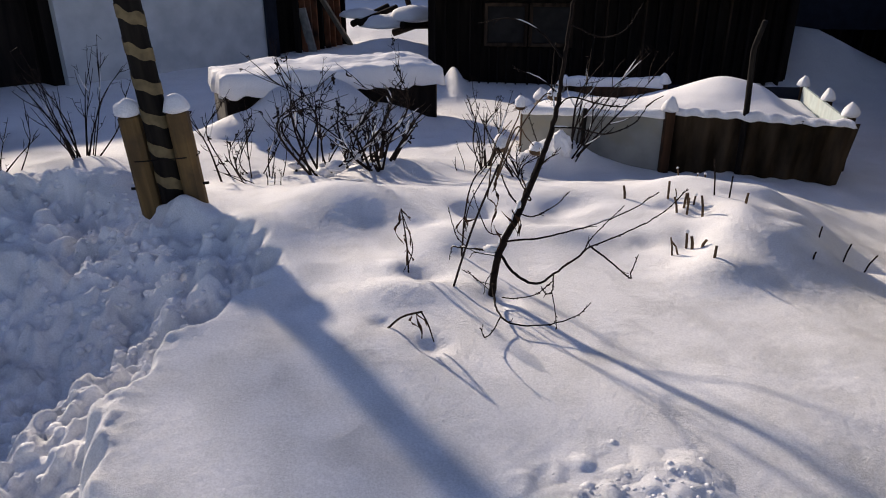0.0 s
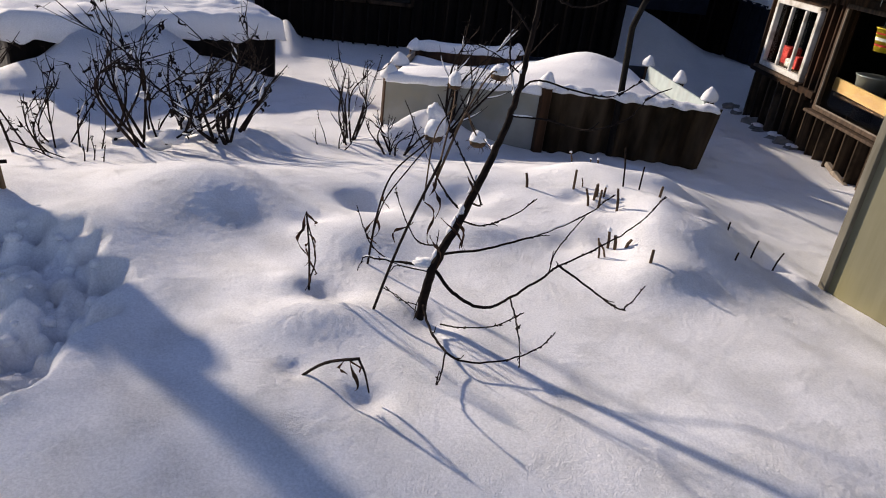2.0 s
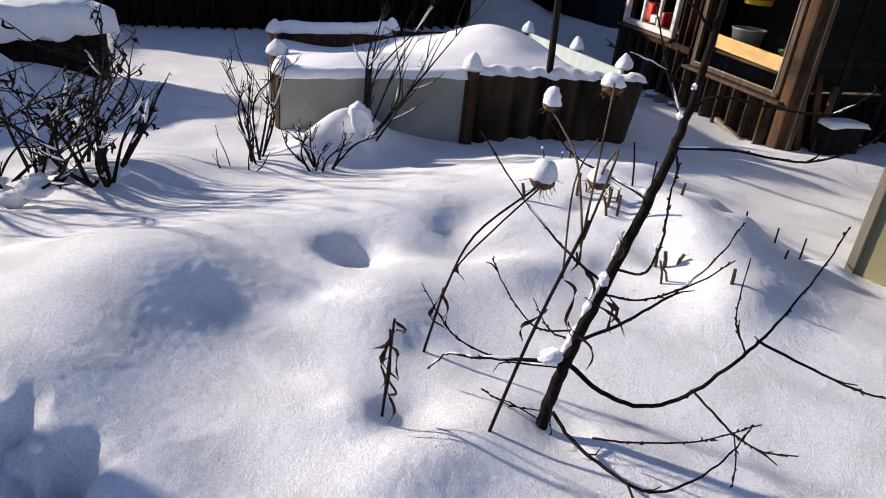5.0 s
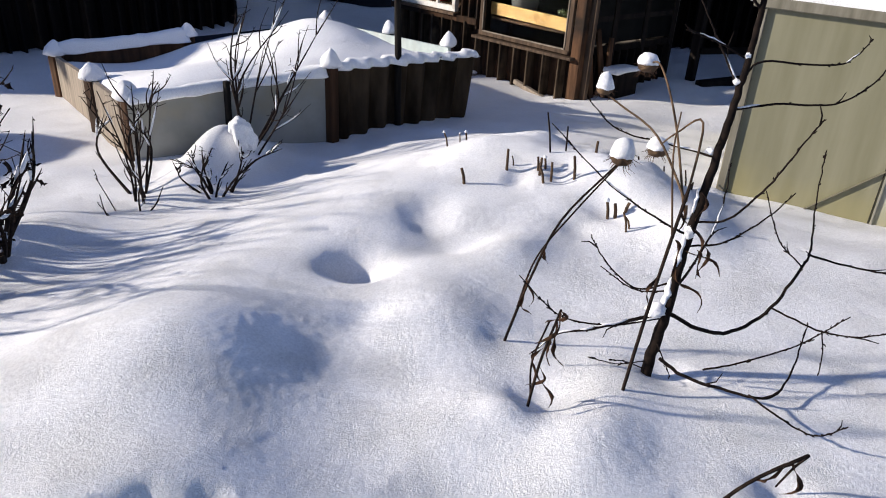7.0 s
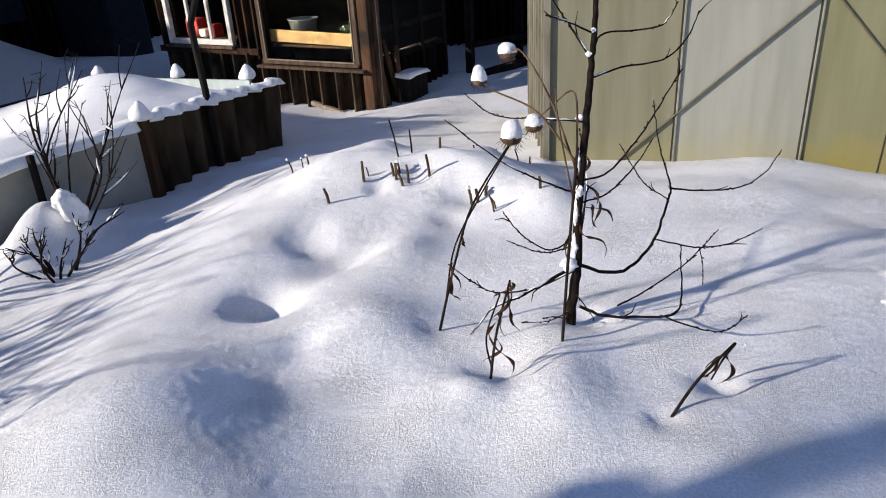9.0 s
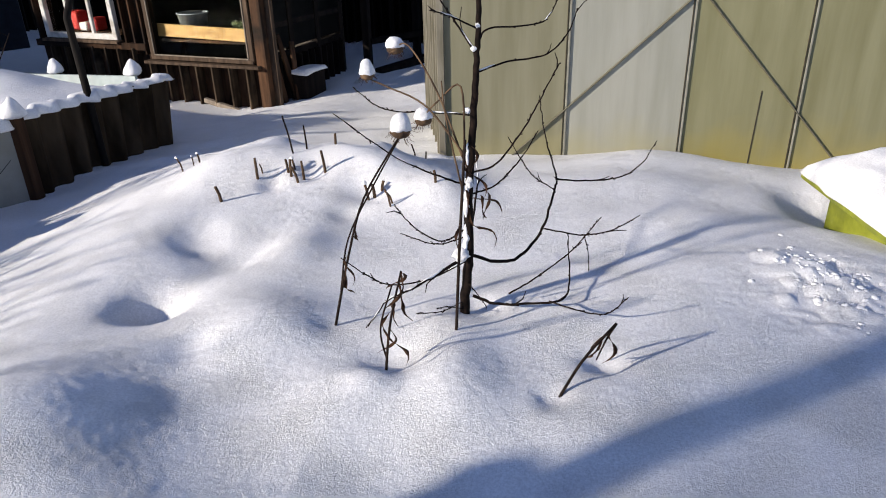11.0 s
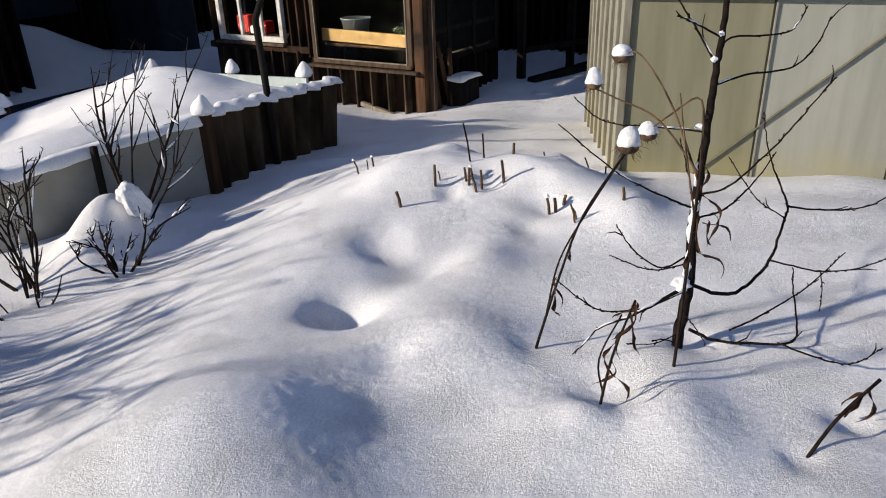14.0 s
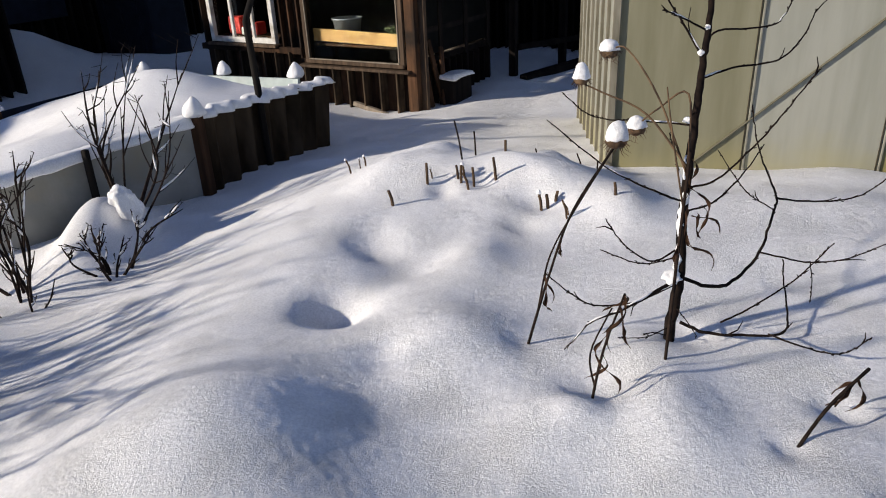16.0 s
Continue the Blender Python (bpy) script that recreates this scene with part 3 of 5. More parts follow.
part("corner_post", beam(gp(-0.01, 0.01, -0.5), gp(-0.01, 0.01, EAVE), 0.045, 0.045, 0.004, tuple(GU)), STRIP, greenhouse)
# dark strips on the outer face imitate the braces' shadow showing through the sheet
BRACE_SHADOW = material("brace_shadow_strip", (0.10, 0.093, 0.062), 0.75, (0.14, 0.13, 0.09), 20, bump=0.001)
for p, q in [((0.36, -0.2), (1.47, 0.82)), ((1.53, 0.84), (2.48, -0.2))]:
    part("brace", beam(gp(p[0], 0.011, p[1]), gp(q[0], 0.011, q[1]), 0.007, 0.034, 0.002, tuple(GV)), BRACE_SHADOW, greenhouse)
part("eave_rail", beam(gp(-0.06, -0.005, EAVE + 0.01), gp(2.9, -0.005, EAVE - 0.05), 0.05, 0.05, 0.005), STRIP, greenhouse)
part("streak", beam(gp(1.93, 0.012, -0.2), gp(1.945, 0.012, 0.27), 0.005, 0.006, 0.001, tuple(GU)), DARK_GAP, greenhouse, "dark dirt streak")
# end wall towards the house
GE = Vector((0.985, 0.17, 0)).normalized()
for k in range(7):
    p0 = GC + GE * (0.03 + k * 0.34)
    p1 = GC + GE * (0.36 + k * 0.34)
    bm = bmesh.new()
    box(bm, (0.328, 0.012, 1.6), (p0 + p1) / 2 + Vector((0, 0, 0.22)), Matrix((GE, Vector((-GE.y, GE.x, 0)), Vector((0, 0, 1)))).transposed())
    part("end_panel", bm, POLY_PALE, greenhouse)
    part("end_batten", beam(p1 + Vector((0, 0.012, -0.6)), p1 + Vector((0, 0.012, 1.0)), 0.03, 0.025, 0.003, tuple(GE)), STRIP, greenhouse)
bm = bmesh.new()
slope = Matrix((GU, (GV * 0.86 + Vector((0, 0, 0.5))).normalized(), GU.cross((GV * 0.86 + Vector((0, 0, 0.5))).normalized()))).transposed()
box(bm, (2.95, 1.4, 0.012), gp(1.42, 0.61, EAVE + 0.34), slope)
ghroof = part("roof", bm, ROOF_SHEET, greenhouse)
for a in (0.02, 0.75, 1.48, 2.2, 2.83):
    part("rafter", beam(gp(a, 0.06, EAVE + 0.045), gp(a, 1.2, EAVE + 0.71), 0.03, 0.03, 0.003), PALE_STRIP, ghroof)
bm = snow_slab(3.0, 0.16, 0.06, 3, 0.03, 0.03, 3.0, 0.02)
bmesh.ops.transform(bm, matrix=Matrix.Translation(gp(1.42, 0.06, EAVE + 0.045)) @ (GM @ Matrix.Rotation(radians(18), 3, "X")).to_4x4(), verts=bm.verts)
part("eave_snow", bm, SNOW_CAP, ghroof, "ridge of snow", True)
bm = snow_slab(1.3, 0.09, 0.045, 6, 0.03, 0.02, 3.0, 0.012)
rake = (GV * 0.86 + Vector((0, 0, 0.5))).normalized()
bmesh.ops.transform(bm, matrix=Matrix.Translation(gp(0.02, 0.62, EAVE + 0.38)) @ Matrix((rake, -GU, rake.cross(-GU))).transposed().to_4x4(), verts=bm.verts)
part("edge_snow", bm, SNOW_CAP, ghroof, "", True)

# ---- the raised bed behind the tree ----
bed = tagged(new("garden_bed"), "raised garden bed walled with corrugated slate and white panels", "garden bed")
FL, FM, FR = Vector((0.82, 6.5, 0)), Vector((1.94, 5.9, 0)), Vector((3.27, 5.62, 0))
RR, RM, RL = Vector((4.1, 7.9, 0)), Vector((2.68, 8.3, 0)), Vector((1.6, 8.65, 0))
LP = Vector((1.12, 7.33, 0))


def sheet(name, p, q, z0, tops, mat, wave=0.0, pitch=0.15, thick=0.012, tip=0.0, label=""):
    """A standing sheet from p to q; tops: its upper edge at p and q; wave: depth of its corrugation; tip: how far its end leans along its length."""
    d = (q - p).length
    u = (q - p) / d
    n = Vector((-u.y, u.x, 0))
    bm = bmesh.new()
    cols = max(2, int(d / 0.012)) if wave else 2
    rows = []
    for i in range(cols + 1):
        s = d * i / cols
        w = wave * math.sin(math.tau * s / pitch)
        rr = []
        z1 = tops[0] + (tops[1] - tops[0]) * s / d
        for z in (z0, z1):
            lean = tip * (z - z0) / (z1 - z0) * s / d
            for o in (-thick / 2, thick / 2):
                c = p + u * (s + lean) + n * (w + o)
                rr.append(bm.verts.new((c.x, c.y, z)))
        rows.append(rr)
    for a, b in zip(rows, rows[1:]):
        for i, j in ((0, 2), (2, 3), (3, 1), (1, 0)):
            bm.faces.new((a[i], b[i], b[j], a[j]))
    for r in (rows[0], rows[-1]):
        bm.faces.new((r[0], r[2], r[3], r[1]))
    bmesh.ops.recalc_face_normals(bm, faces=bm.faces)
    return part(name, bm, mat, bed, label)


sheet("slate_sheet", FM, FR, -0.6, (0.25, 0.2), SLATE, 0.028, 0.165, 0.008, 0.12, "dark grey-brown corrugated slate")
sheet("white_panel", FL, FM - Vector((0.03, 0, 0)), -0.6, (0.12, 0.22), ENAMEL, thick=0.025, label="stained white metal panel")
sheet("end_board", FL + Vector((0.0, 0.03, 0)), LP, -0.6, (0.1, 0.05), FRAME_WOOD, thick=0.03)
sheet("end_board", LP, RL, -0.6, (0.05, -0.05), FRAME_WOOD, thick=0.03)
sheet("rear_panel", RL, RM, -0.6, (-0.02, 0.02), BROWN_WOOD, thick=0.03)
sheet("blue_panel", RM, RR, -0.6, (0.02, 0.06), BLUE_PAINT, thick=0.03, label="dull blue metal panel")
sheet("white_board", RR, Vector((3.43, 5.9, 0)), -0.6, (0.08, 0.185), PALE_PAINT, thick=0.025, label="pale blue-green board")
for k, (p, z, r) in enumerate([(FM + Vector((0, -0.03, 0)), 0.27, 0.045), (Vector((3.5, 5.96, 0)), 0.2, 0.045), (Vector((3.77, 6.8, 0)), 0.16, 0.04), (RR, 0.09, 0.045), (LP, 0.07, 0.055), (RL, -0.03, 0.055), (FL + Vector((0.03, 0.03, 0)), 0.13, 0.05), (RM, 0.05, 0.05)]):
    po = part("post", beam((p.x, p.y, -0.65), (p.x, p.y, z), r * 1.7, r * 1.7, 0.008, (0, 1, 0)), BROWN_WOOD, bed)
    bm = snow_cap(r * 1.6, 0.105, k)
    bmesh.ops.transform(bm, matrix=Matrix.Translation((p.x, p.y, z)), verts=bm.verts)
    part("snow_cap", bm, SNOW_CAP, po, "", True)
bm = bmesh.new()
N = 60
vs = [[None] * (N + 1) for _ in range(N + 1)]
for i in range(N + 1):
    for j in range(N + 1):
        u, v = i / N, j / N
        f = FL.lerp(FM, u * 2) if u < 0.5 else FM.lerp(FR + Vector((0.04, 0.02, 0)), u * 2 - 1)
        b = RL.lerp(RM, u * 2) if u < 0.5 else RM.lerp(RR, u * 2 - 1)
        p = f.lerp(b, 0.014 + 0.976 * v)
        e = (max(0, 1 - abs(2 * u - 1) ** 10) * max(0, 1 - abs(2 * v - 1) ** 8)) ** 0.3
        zf = 0.1 + 0.22 * u if u < 0.5 else 0.21 - 0.1 * (u - 0.5)
        h = zf + (-0.05 + 0.09 * u - zf) * v - 0.03 + 0.07 * e + 0.22 * math.exp(-((u - 0.68) / 0.17) ** 2 - ((v - 0.4) / 0.27) ** 2) * e + 0.07 * math.exp(-((u - 0.22) / 0.16) ** 2 - ((v - 0.12) / 0.14) ** 2) * e - 0.2 * math.exp(-((u - 0.25) / 0.24) ** 2 - ((v - 0.8) / 0.3) ** 2)
        lower = min(1, max(0, (u - 0.8) / 0.14)) * min(1, max(0, (v - 0.05) / 0.1))
        h -= 0.11 * lower * lower * (3 - 2 * lower)
        h += 0.012 * noise.noise(Vector((p.x * 4, p.y * 4, 0))) * e
        vs[i][j] = bm.verts.new((p.x, p.y, h))
for i in range(N):
    for j in range(N):
        bm.faces.new((vs[i][j], vs[i + 1][j], vs[i + 1][j + 1], vs[i][j + 1]))
part("bed_snow", bm, SNOW_CAP, bed, "heaped smooth snow", True)


def rim_snow(p, q, z, wide, tall, seed, parent=None, wave=0.0, pitch=0.165):
    d = q - p
    bm = snow_slab(d.length, wide, tall, seed, 0.02, 0.025, 2.5, 0.015)
    for v in bm.verts:
        v.co.y += wave * math.sin(math.tau * (v.co.x + d.length / 2) / pitch)
    bmesh.ops.transform(bm, matrix=Matrix.Translation(((p.x + q.x) / 2, (p.y + q.y) / 2, (z[0] + z[1]) / 2)) @ Matrix.Rotation(math.atan2(d.y, d.x), 4, "Z") @ Matrix.Rotation(-math.atan2(z[1] - z[0], d.length), 4, "Y"), verts=bm.verts)
    return part("rim_snow", bm, SNOW_CAP, parent or bed, "", True)


rim_snow(FM, FR + Vector((0.06, -0.02, 0)), (0.25, 0.2), 0.12, 0.035, 1, wave=0.026)
rim_snow(FL, FM, (0.12, 0.22), 0.12, 0.05, 2)
rim_snow(RL, RM, (-0.02, 0.02), 0.14, 0.08, 3)

part("peg", beam((1.3, 6.17, -0.4), (1.31, 6.17, 0.21), 0.035, 0.035, 0.005, (0, 1, 0)), POLE_WOOD, bed, "short dark peg before the panel")

# ---- thin post in front of the bed ----
tp = thing("post", (2.52, 5.74, -0.3), "thin dark post with a bent tip beside the raised bed", "post")
part("shaft", tube(bmesh.new(), [(0.01, 0, -0.2), (-0.01, 0.0, 0.6), (-0.035, 0, 1.05), (-0.04, -0.02, 1.09), (-0.035, -0.11, 1.28)], 0.026, 0.021, 8), POLE_WOOD, tp, "", True)

# ---- the snow-covered box ----
GREYED = material("greyed_box_board", (0.06, 0.052, 0.044), 0.9, (0.13, 0.115, 0.1), 12, stretch=(1, 1, 0.2), bump=0.003)
box_thing = tagged(new("cold_frame"), "long low wooden box buried under thick snow", "garden box")
BL, BR = Vector((-2.1, 7.45, 0)), Vector((0.06, 8.35, 0))
bu = (BR - BL).normalized()
bn = Vector((-bu.y, bu.x, 0))
for p, q, nme in [(BL, BR, "front_board"), (BR, BR + bn * 0.8, "end_board"), (BL, BL + bn * 0.8, "end_board"), (BL + bn * 0.8, BR + bn * 0.8, "rear_board")]:
    part(nme, beam((p + q) / 2 - (q - p) / 2 + Vector((0, 0, -0.18)), q + Vector((0, 0, -0.18)), 0.04, 0.6, 0.01), GREYED if nme == "end_board" else DARK_WOOD, box_thing)
L = (BR - BL).length
bm = snow_slab(L + 0.16, 1.05, 0.17, 12, 0.035, 0.11, 5.0, 0.03, ragged=0.05)
bmesh.ops.transform(bm, matrix=Matrix.Translation((BL + BR) / 2 + bn * 0.4 + Vector((0, 0, 0.12))) @ Matrix.Rotation(math.atan2(bu.y, bu.x), 4, "Z"), verts=bm.verts)
part("snow_cover", bm, SNOW_CAP, box_thing, "thick rounded snow cover", True)

# ---- the dark shed ----
SHED_BROWN = material("dull_brown_boards", (0.012, 0.008, 0.006), 0.9, (0.04, 0.027, 0.019), 10, stretch=(1, 1, 0.1), bump=0.003, island=0.4, spec=0.08)
shed = tagged(new("shed"), "long dark tarred-board shed under a snowy roof", "shed")
SP, SU = Vector((0.02, 11.0, 0)), Vector((1, -0.1, 0)).normalized()
SN = Vector((SU.y, -SU.x, 0))


def sp(a, d, z):
    return SP + SU * a + SN * d + Vector((0, 0, z))


SM = Matrix((SU, -SN, Vector((0, 0, 1)))).transposed()
bm = bmesh.new()
box(bm, (5.2, 0.08, 2.4), sp(2.6, -0.1, 0.1), SM)
part("wall", bm, DARK_WOOD, shed)
bm = bmesh.new()
box(bm, (0.08, 3.0, 2.4), sp(0.0, -1.6, 0.1), SM)
part("side_wall", bm, DARK_WOOD, shed)
bm = bmesh.new()
box(bm, (0.08, 3.0, 2.4), sp(5.2, -1.6, 0.1), SM)
part("side_wall", bm, DARK_WOOD, shed)
bm = bmesh.new()
box(bm, (5.2, 0.08, 3.0), sp(2.6, -3.1, 0.4), SM)
part("rear_wall", bm, DARK_WOOD, shed)
rnd = random.Random(8)
a = 0.0
while a < 5.1:
    w = rnd.uniform(0.12, 0.2)
    if not (0.8 < a + w / 2 < 2.1):
        m_ = DARK_WOOD if rnd.random() < 0.5 or a < 2.2 else SHED_BROWN
        part("board", beam(sp(a + w / 2, rnd.uniform(0, 0.02), -0.8), sp(a + w / 2, 0, 1.1), w - 0.015, 0.025, 0.003, tuple(SU)), m_, shed)
    else:
        part("board", beam(sp(a + w / 2, 0.0, -0.8), sp(a + w / 2, 0, 0.1), w - 0.015, 0.025, 0.003, tuple(SU)), DARK_WOOD, shed)
    a += w
DULL_GLASS = material("dull_dark_glass", (0.006, 0.006, 0.007), 0.45, (0.014, 0.014, 0.015), 6, spec=0.08)
for a0, a1 in [(0.82, 1.4), (1.47, 2.06)]:
    w = part("window", beam(sp(a0, 0.03, 0.14), sp(a1, 0.03, 0.14), 0.05, 0.05, 0.004), SHED_BROWN, shed, "dull timber window frame")
    part("head", beam(sp(a0, 0.03, 0.7), sp(a1, 0.03, 0.7), 0.05, 0.05, 0.004), SHED_BROWN, w)
    for q in (a0, a1):
        part("jamb", beam(sp(q, 0.032, 0.12), sp(q, 0.032, 0.72), 0.05, 0.05, 0.004, tuple(SU)), SHED_BROWN, w)
    bm = bmesh.new()
    box(bm, (a1 - a0, 0.004, 0.56), sp((a0 + a1) / 2, 0.0, 0.42), SM)
    part("pane", bm, DULL_GLASS, w)
tilt = SM @ Matrix.Rotation(radians(14), 3, "X")
bm = bmesh.new()
box(bm, (5.3, 3.6, 0.06), sp(2.45, -1.3, 1.36), tilt)
sroof = part("roof", bm, DARK_WOOD, shed)
for k, (a0, a1) in enumerate([(-0.25, 1.0), (1.0, 2.1), (2.1, 5.1)]):
    bm = snow_slab(a1 - a0, 3.7, 0.2 + 0.02 * k, 20 + k, 0.08, 0.03, 8.0, 0.03)
    bmesh.ops.transform(bm, matrix=Matrix.Translation(sp((a0 + a1) / 2, -1.3, 1.395)) @ tilt.to_4x4(), verts=bm.verts)
    part("roof_snow", bm, SNOW_CAP, sroof, "thick snow sheet", True)

# ---- the white outbuilding ----
barn = tagged(new("outbuilding"), "low whitewashed outbuilding with dark doorway", "building")
WP, WU = Vector((-5.28, 10.77, 0)), Vector((2.36, 2.51, 0)).normalized()
WM = Matrix((WU, Vector((-WU.y, WU.x, 0)), Vector((0, 0, 1)))).transposed()
WN = Vector((-WU.y, WU.x, 0))


def wp(a, d, z):
    return WP + WU * a + WN * d + Vector((0, 0, z))


bm = bmesh.new()
box(bm, (3.5, 0.2, 2.0), wp(1.75, 0.1, 0.15), WM)
part("wall", bm, WHITEWASH, barn)
bm = bmesh.new()
box(bm, (5.0, 0.2, 2.0), wp(-2.5, 0.7, 0.15), WM)
part("dark_wall", bm, DARK_WOOD, barn, "dark board wall")
bm = bmesh.new()
box(bm, (0.2, 0.6, 2.0), wp(-0.05, 0.45, 0.15), WM)
part("return_wall", bm, DARK_WOOD, barn)
bm = bmesh.new()
box(bm, (9.0, 3.0, 0.1), wp(-0.7, 1.5, 1.2), WM)
part("roof", bm, DARK_WOOD, barn)

# ---- the striped pole with its two props ----
pole = thing("utility_pole", at_ground(-1.6, 4.3), "dark wooden utility pole with ochre stripes between two props", "utility pole")
pole.matrix_world = Matrix.Translation(at_ground(-1.6, 4.3)) @ Matrix.Rotation(radians(-4.5), 4, "Y")
part("shaft", tube(bmesh.new(), [(0, 0, -0.4), (0, 0, 1.6), (0.0, 0, 4.2)], 0.078, 0.058, 18), POLE_WOOD, pole, "blackened timber shaft", True)
for k in range(9):
    bm = bmesh.new()
    rows, z0, sl = [], 0.16 + k * 0.19, 0.035
    for i in range(25):
        a = math.tau * i / 24
        r = 0.0815 - 0.00435 * (z0 + 0.4)
        zz = z0 - sl * math.cos(a) + 0.006 * math.sin(a * 5 + k)
        rows.append([bm.verts.new((r * math.cos(a), r * math.sin(a), zz + h)) for h in (-0.034, 0.034 + 0.006 * math.sin(a * 4 + k * 2))])
    for p, q in zip(rows, rows[1:]):
        bm.faces.new((p[0], q[0], q[1], p[1]))
    part("painted_band", bm, OCHRE, pole, "", True)


def dome(r, tall, seed):
    """A soft rounded cushion of snow, its foot at z 0."""
    bm = bmesh.new()
    bmesh.ops.create_icosphere(bm, subdivisions=3, radius=1.0)
    for v in bm.verts:
        c = v.co
        n = 1 + 0.16 * noise.noise(c * 1.5 + Vector((seed * 3.1, seed, 0)))
        z = c.z * tall if c.z > 0 else c.z * tall * 0.25
        v.co = Vector((c.x * r * n, c.y * r * n, z * n))
    return bm


for s_ in (-1, 1):
    bm = bmesh.new()
    box(bm, (0.12, 0.1, 0.95), (s_ * 0.14, -0.02, 0.1), None, 0.025)
    pr = part("prop", bm, PROP_WOOD, pole, "yellowish hewn timber prop")
    bm = dome(0.078, 0.09, s_ + 3)
    bmesh.ops.translate(bm, vec=(s_ * 0.14, -0.02, 0.575), verts=bm.verts)
    part("snow_cap", bm, SNOW_CAP, pr, "", True)
    part("bolt", tube(bmesh.new(), [(s_ * 0.19, -0.02, 0.12), (s_ * 0.235, -0.02, 0.12)], 0.009, 0.009, 8), DARK_WOOD, pr)
part("wire_binding", tube(bmesh.new(), [(0.21 * math.cos(a), 0.1 * math.sin(a), 0.3 + 0.004 * math.sin(3 * a)) for a in [i * math.tau / 24 for i in range(25)]], 0.004, 0.004, 5), DARK_WOOD, pole)
# ---- the young fruit tree ----
tree = thing("young_tree", (0.23, 3.05, 0.0), "bare young fruit tree with dark bark and patches of snow", "tree")
TREE_AT = Vector((0.23, 3.05, 0.0))
rnd = random.Random(11)


def limb(name, pts, r0, r1, parent, mat, origin, buds=0.0, snow=0.0, spur=0.0, sides=6):
    """A curved limb with a slight waver, buds and short spurs; snow: share of its length that carries a strip of snow."""
    p = curve_pts([Vector(q) - origin for q in pts], 6)
    p = [q + Vector((rnd.gauss(0, 1), rnd.gauss(0, 1), rnd.gauss(0, 1))) * min(r0 * 0.22, 0.0016) if 0 < i < len(p) - 1 else q for i, q in enumerate(p)]
    bm = tube(bmesh.new(), p, r0, r1, sides)
    total = sum((b - a).length for a, b in zip(p, p[1:]))
    n = int(total * buds)
    for _ in range(n):
        i = rnd.randrange(len(p) // 5, len(p) - 1)
        d = (p[i + 1] - p[i]).normalized()
        side = (d.orthogonal().normalized() * math.cos(rnd.random() * 6.3) + d.cross(d.orthogonal()).normalized() * math.sin(rnd.random() * 6.3))
        q = p[i].lerp(p[i + 1], rnd.random())
        ln = rnd.uniform(0.004, 0.009)
        tube(bm, [q, q + (side * 0.8 + d * 0.6) * ln * 0.6, q + (side * 0.6 + d) * ln], 0.0028, 0.0012, 4)
    for _ in range(int(total * spur)):
        i = rnd.randrange(len(p) // 4, len(p) - 1)
        d = (p[i + 1] - p[i]).normalized()
        side = Vector((rnd.gauss(0, 1), rnd.gauss(0, 1), rnd.gauss(0.4, 1))).normalized()
        q = p[i]
        ln = rnd.uniform(0.015, 0.07)
        tube(bm, [q, q + (side * 0.5 + d) * ln * 0.5, q + (side * 0.7 + d * 0.8) * ln], r1 * 1.3 + 0.0008, 0.0012, 4)
    ob = part(name, bm, mat, parent, "", True)
    if snow:
        bs = bmesh.new()
        i = int(rnd.uniform(0, 0.2) * len(p))
        while i < len(p) - 3:
            run = rnd.randint(3, 6)
            if rnd.random() < snow * 0.6:
                seg = p[i:i + run]
                r = r0 + (r1 - r0) * i / len(p)
                if len(seg) > 2:
                    w = r * 0.65 + 0.001
                    tube(bs, [q + Vector((0, 0, r * 0.75 + w * 0.25)) for q in seg], w, w * 0.8, 6, True)
            i += run
        if len(bs.verts):
            tagged(part("snow_strip", bs, SNOW_CAP, ob, "", True), kind="stuff")
        else:
            bs.free()
    return ob


def tl(name, pts, r0, r1=0.0016, snow=0.25, spur=5):
    return limb(name, pts, r0 * 0.8, r1, tree, BARK, TREE_AT, 55, snow * 0.9, spur * 0.85)


trunk = limb("trunk", [(0.225, 3.05, -0.12), (0.238, 3.045, 0.1), (0.262, 3.035, 0.26), (0.328, 3.04, 0.41), (0.378, 3.034, 0.55), (0.428, 3.026, 0.7), (0.458, 3.022, 0.83), (0.472, 3.016, 0.93), (0.485, 3.014, 1.09), (0.5, 3.02, 1.25), (0.535, 3.03, 1.5), (0.55, 3.04, 1.72)], 0.0185, 0.0045, tree, BARK, TREE_AT, 8, 0, 0, 10)
tl("branch", [(0.262, 3.03, 0.24), (0.32, 2.93, 0.19), (0.396, 2.861, 0.176), (0.457, 2.783, 0.259), (0.55, 2.748, 0.36), (0.589, 2.736, 0.401), (0.74, 2.76, 0.455), (0.88, 2.785, 0.53), (0.968, 2.799, 0.616)], 0.0085, spur=3)
tl("branch", [(0.589, 2.736, 0.401), (0.65, 2.65, 0.372), (0.685, 2.51, 0.373), (0.662, 2.43, 0.431), (0.664, 2.378, 0.525)], 0.005, snow=0.1)
tl("branch", [(0.56, 2.745, 0.37), (0.62, 2.83, 0.41), (0.759, 2.919, 0.507)], 0.003, snow=0)
tl("branch", [(0.457, 2.783, 0.259), (0.43, 2.65, 0.25), (0.385, 2.55, 0.29), (0.351, 2.467, 0.361)], 0.004, snow=0.1)
tl("branch", [(0.425, 2.64, 0.255), (0.44, 2.62, 0.18), (0.45, 2.61, 0.1)], 0.0025, snow=0)
tl("branch", [(0.232, 3.02, 0.1), (0.232, 2.93, 0.07), (0.233, 2.82, 0.075), (0.28, 2.71, 0.07), (0.42, 2.68, 0.08), (0.54, 2.68, 0.12), (0.594, 2.682, 0.177)], 0.007, snow=0.5)
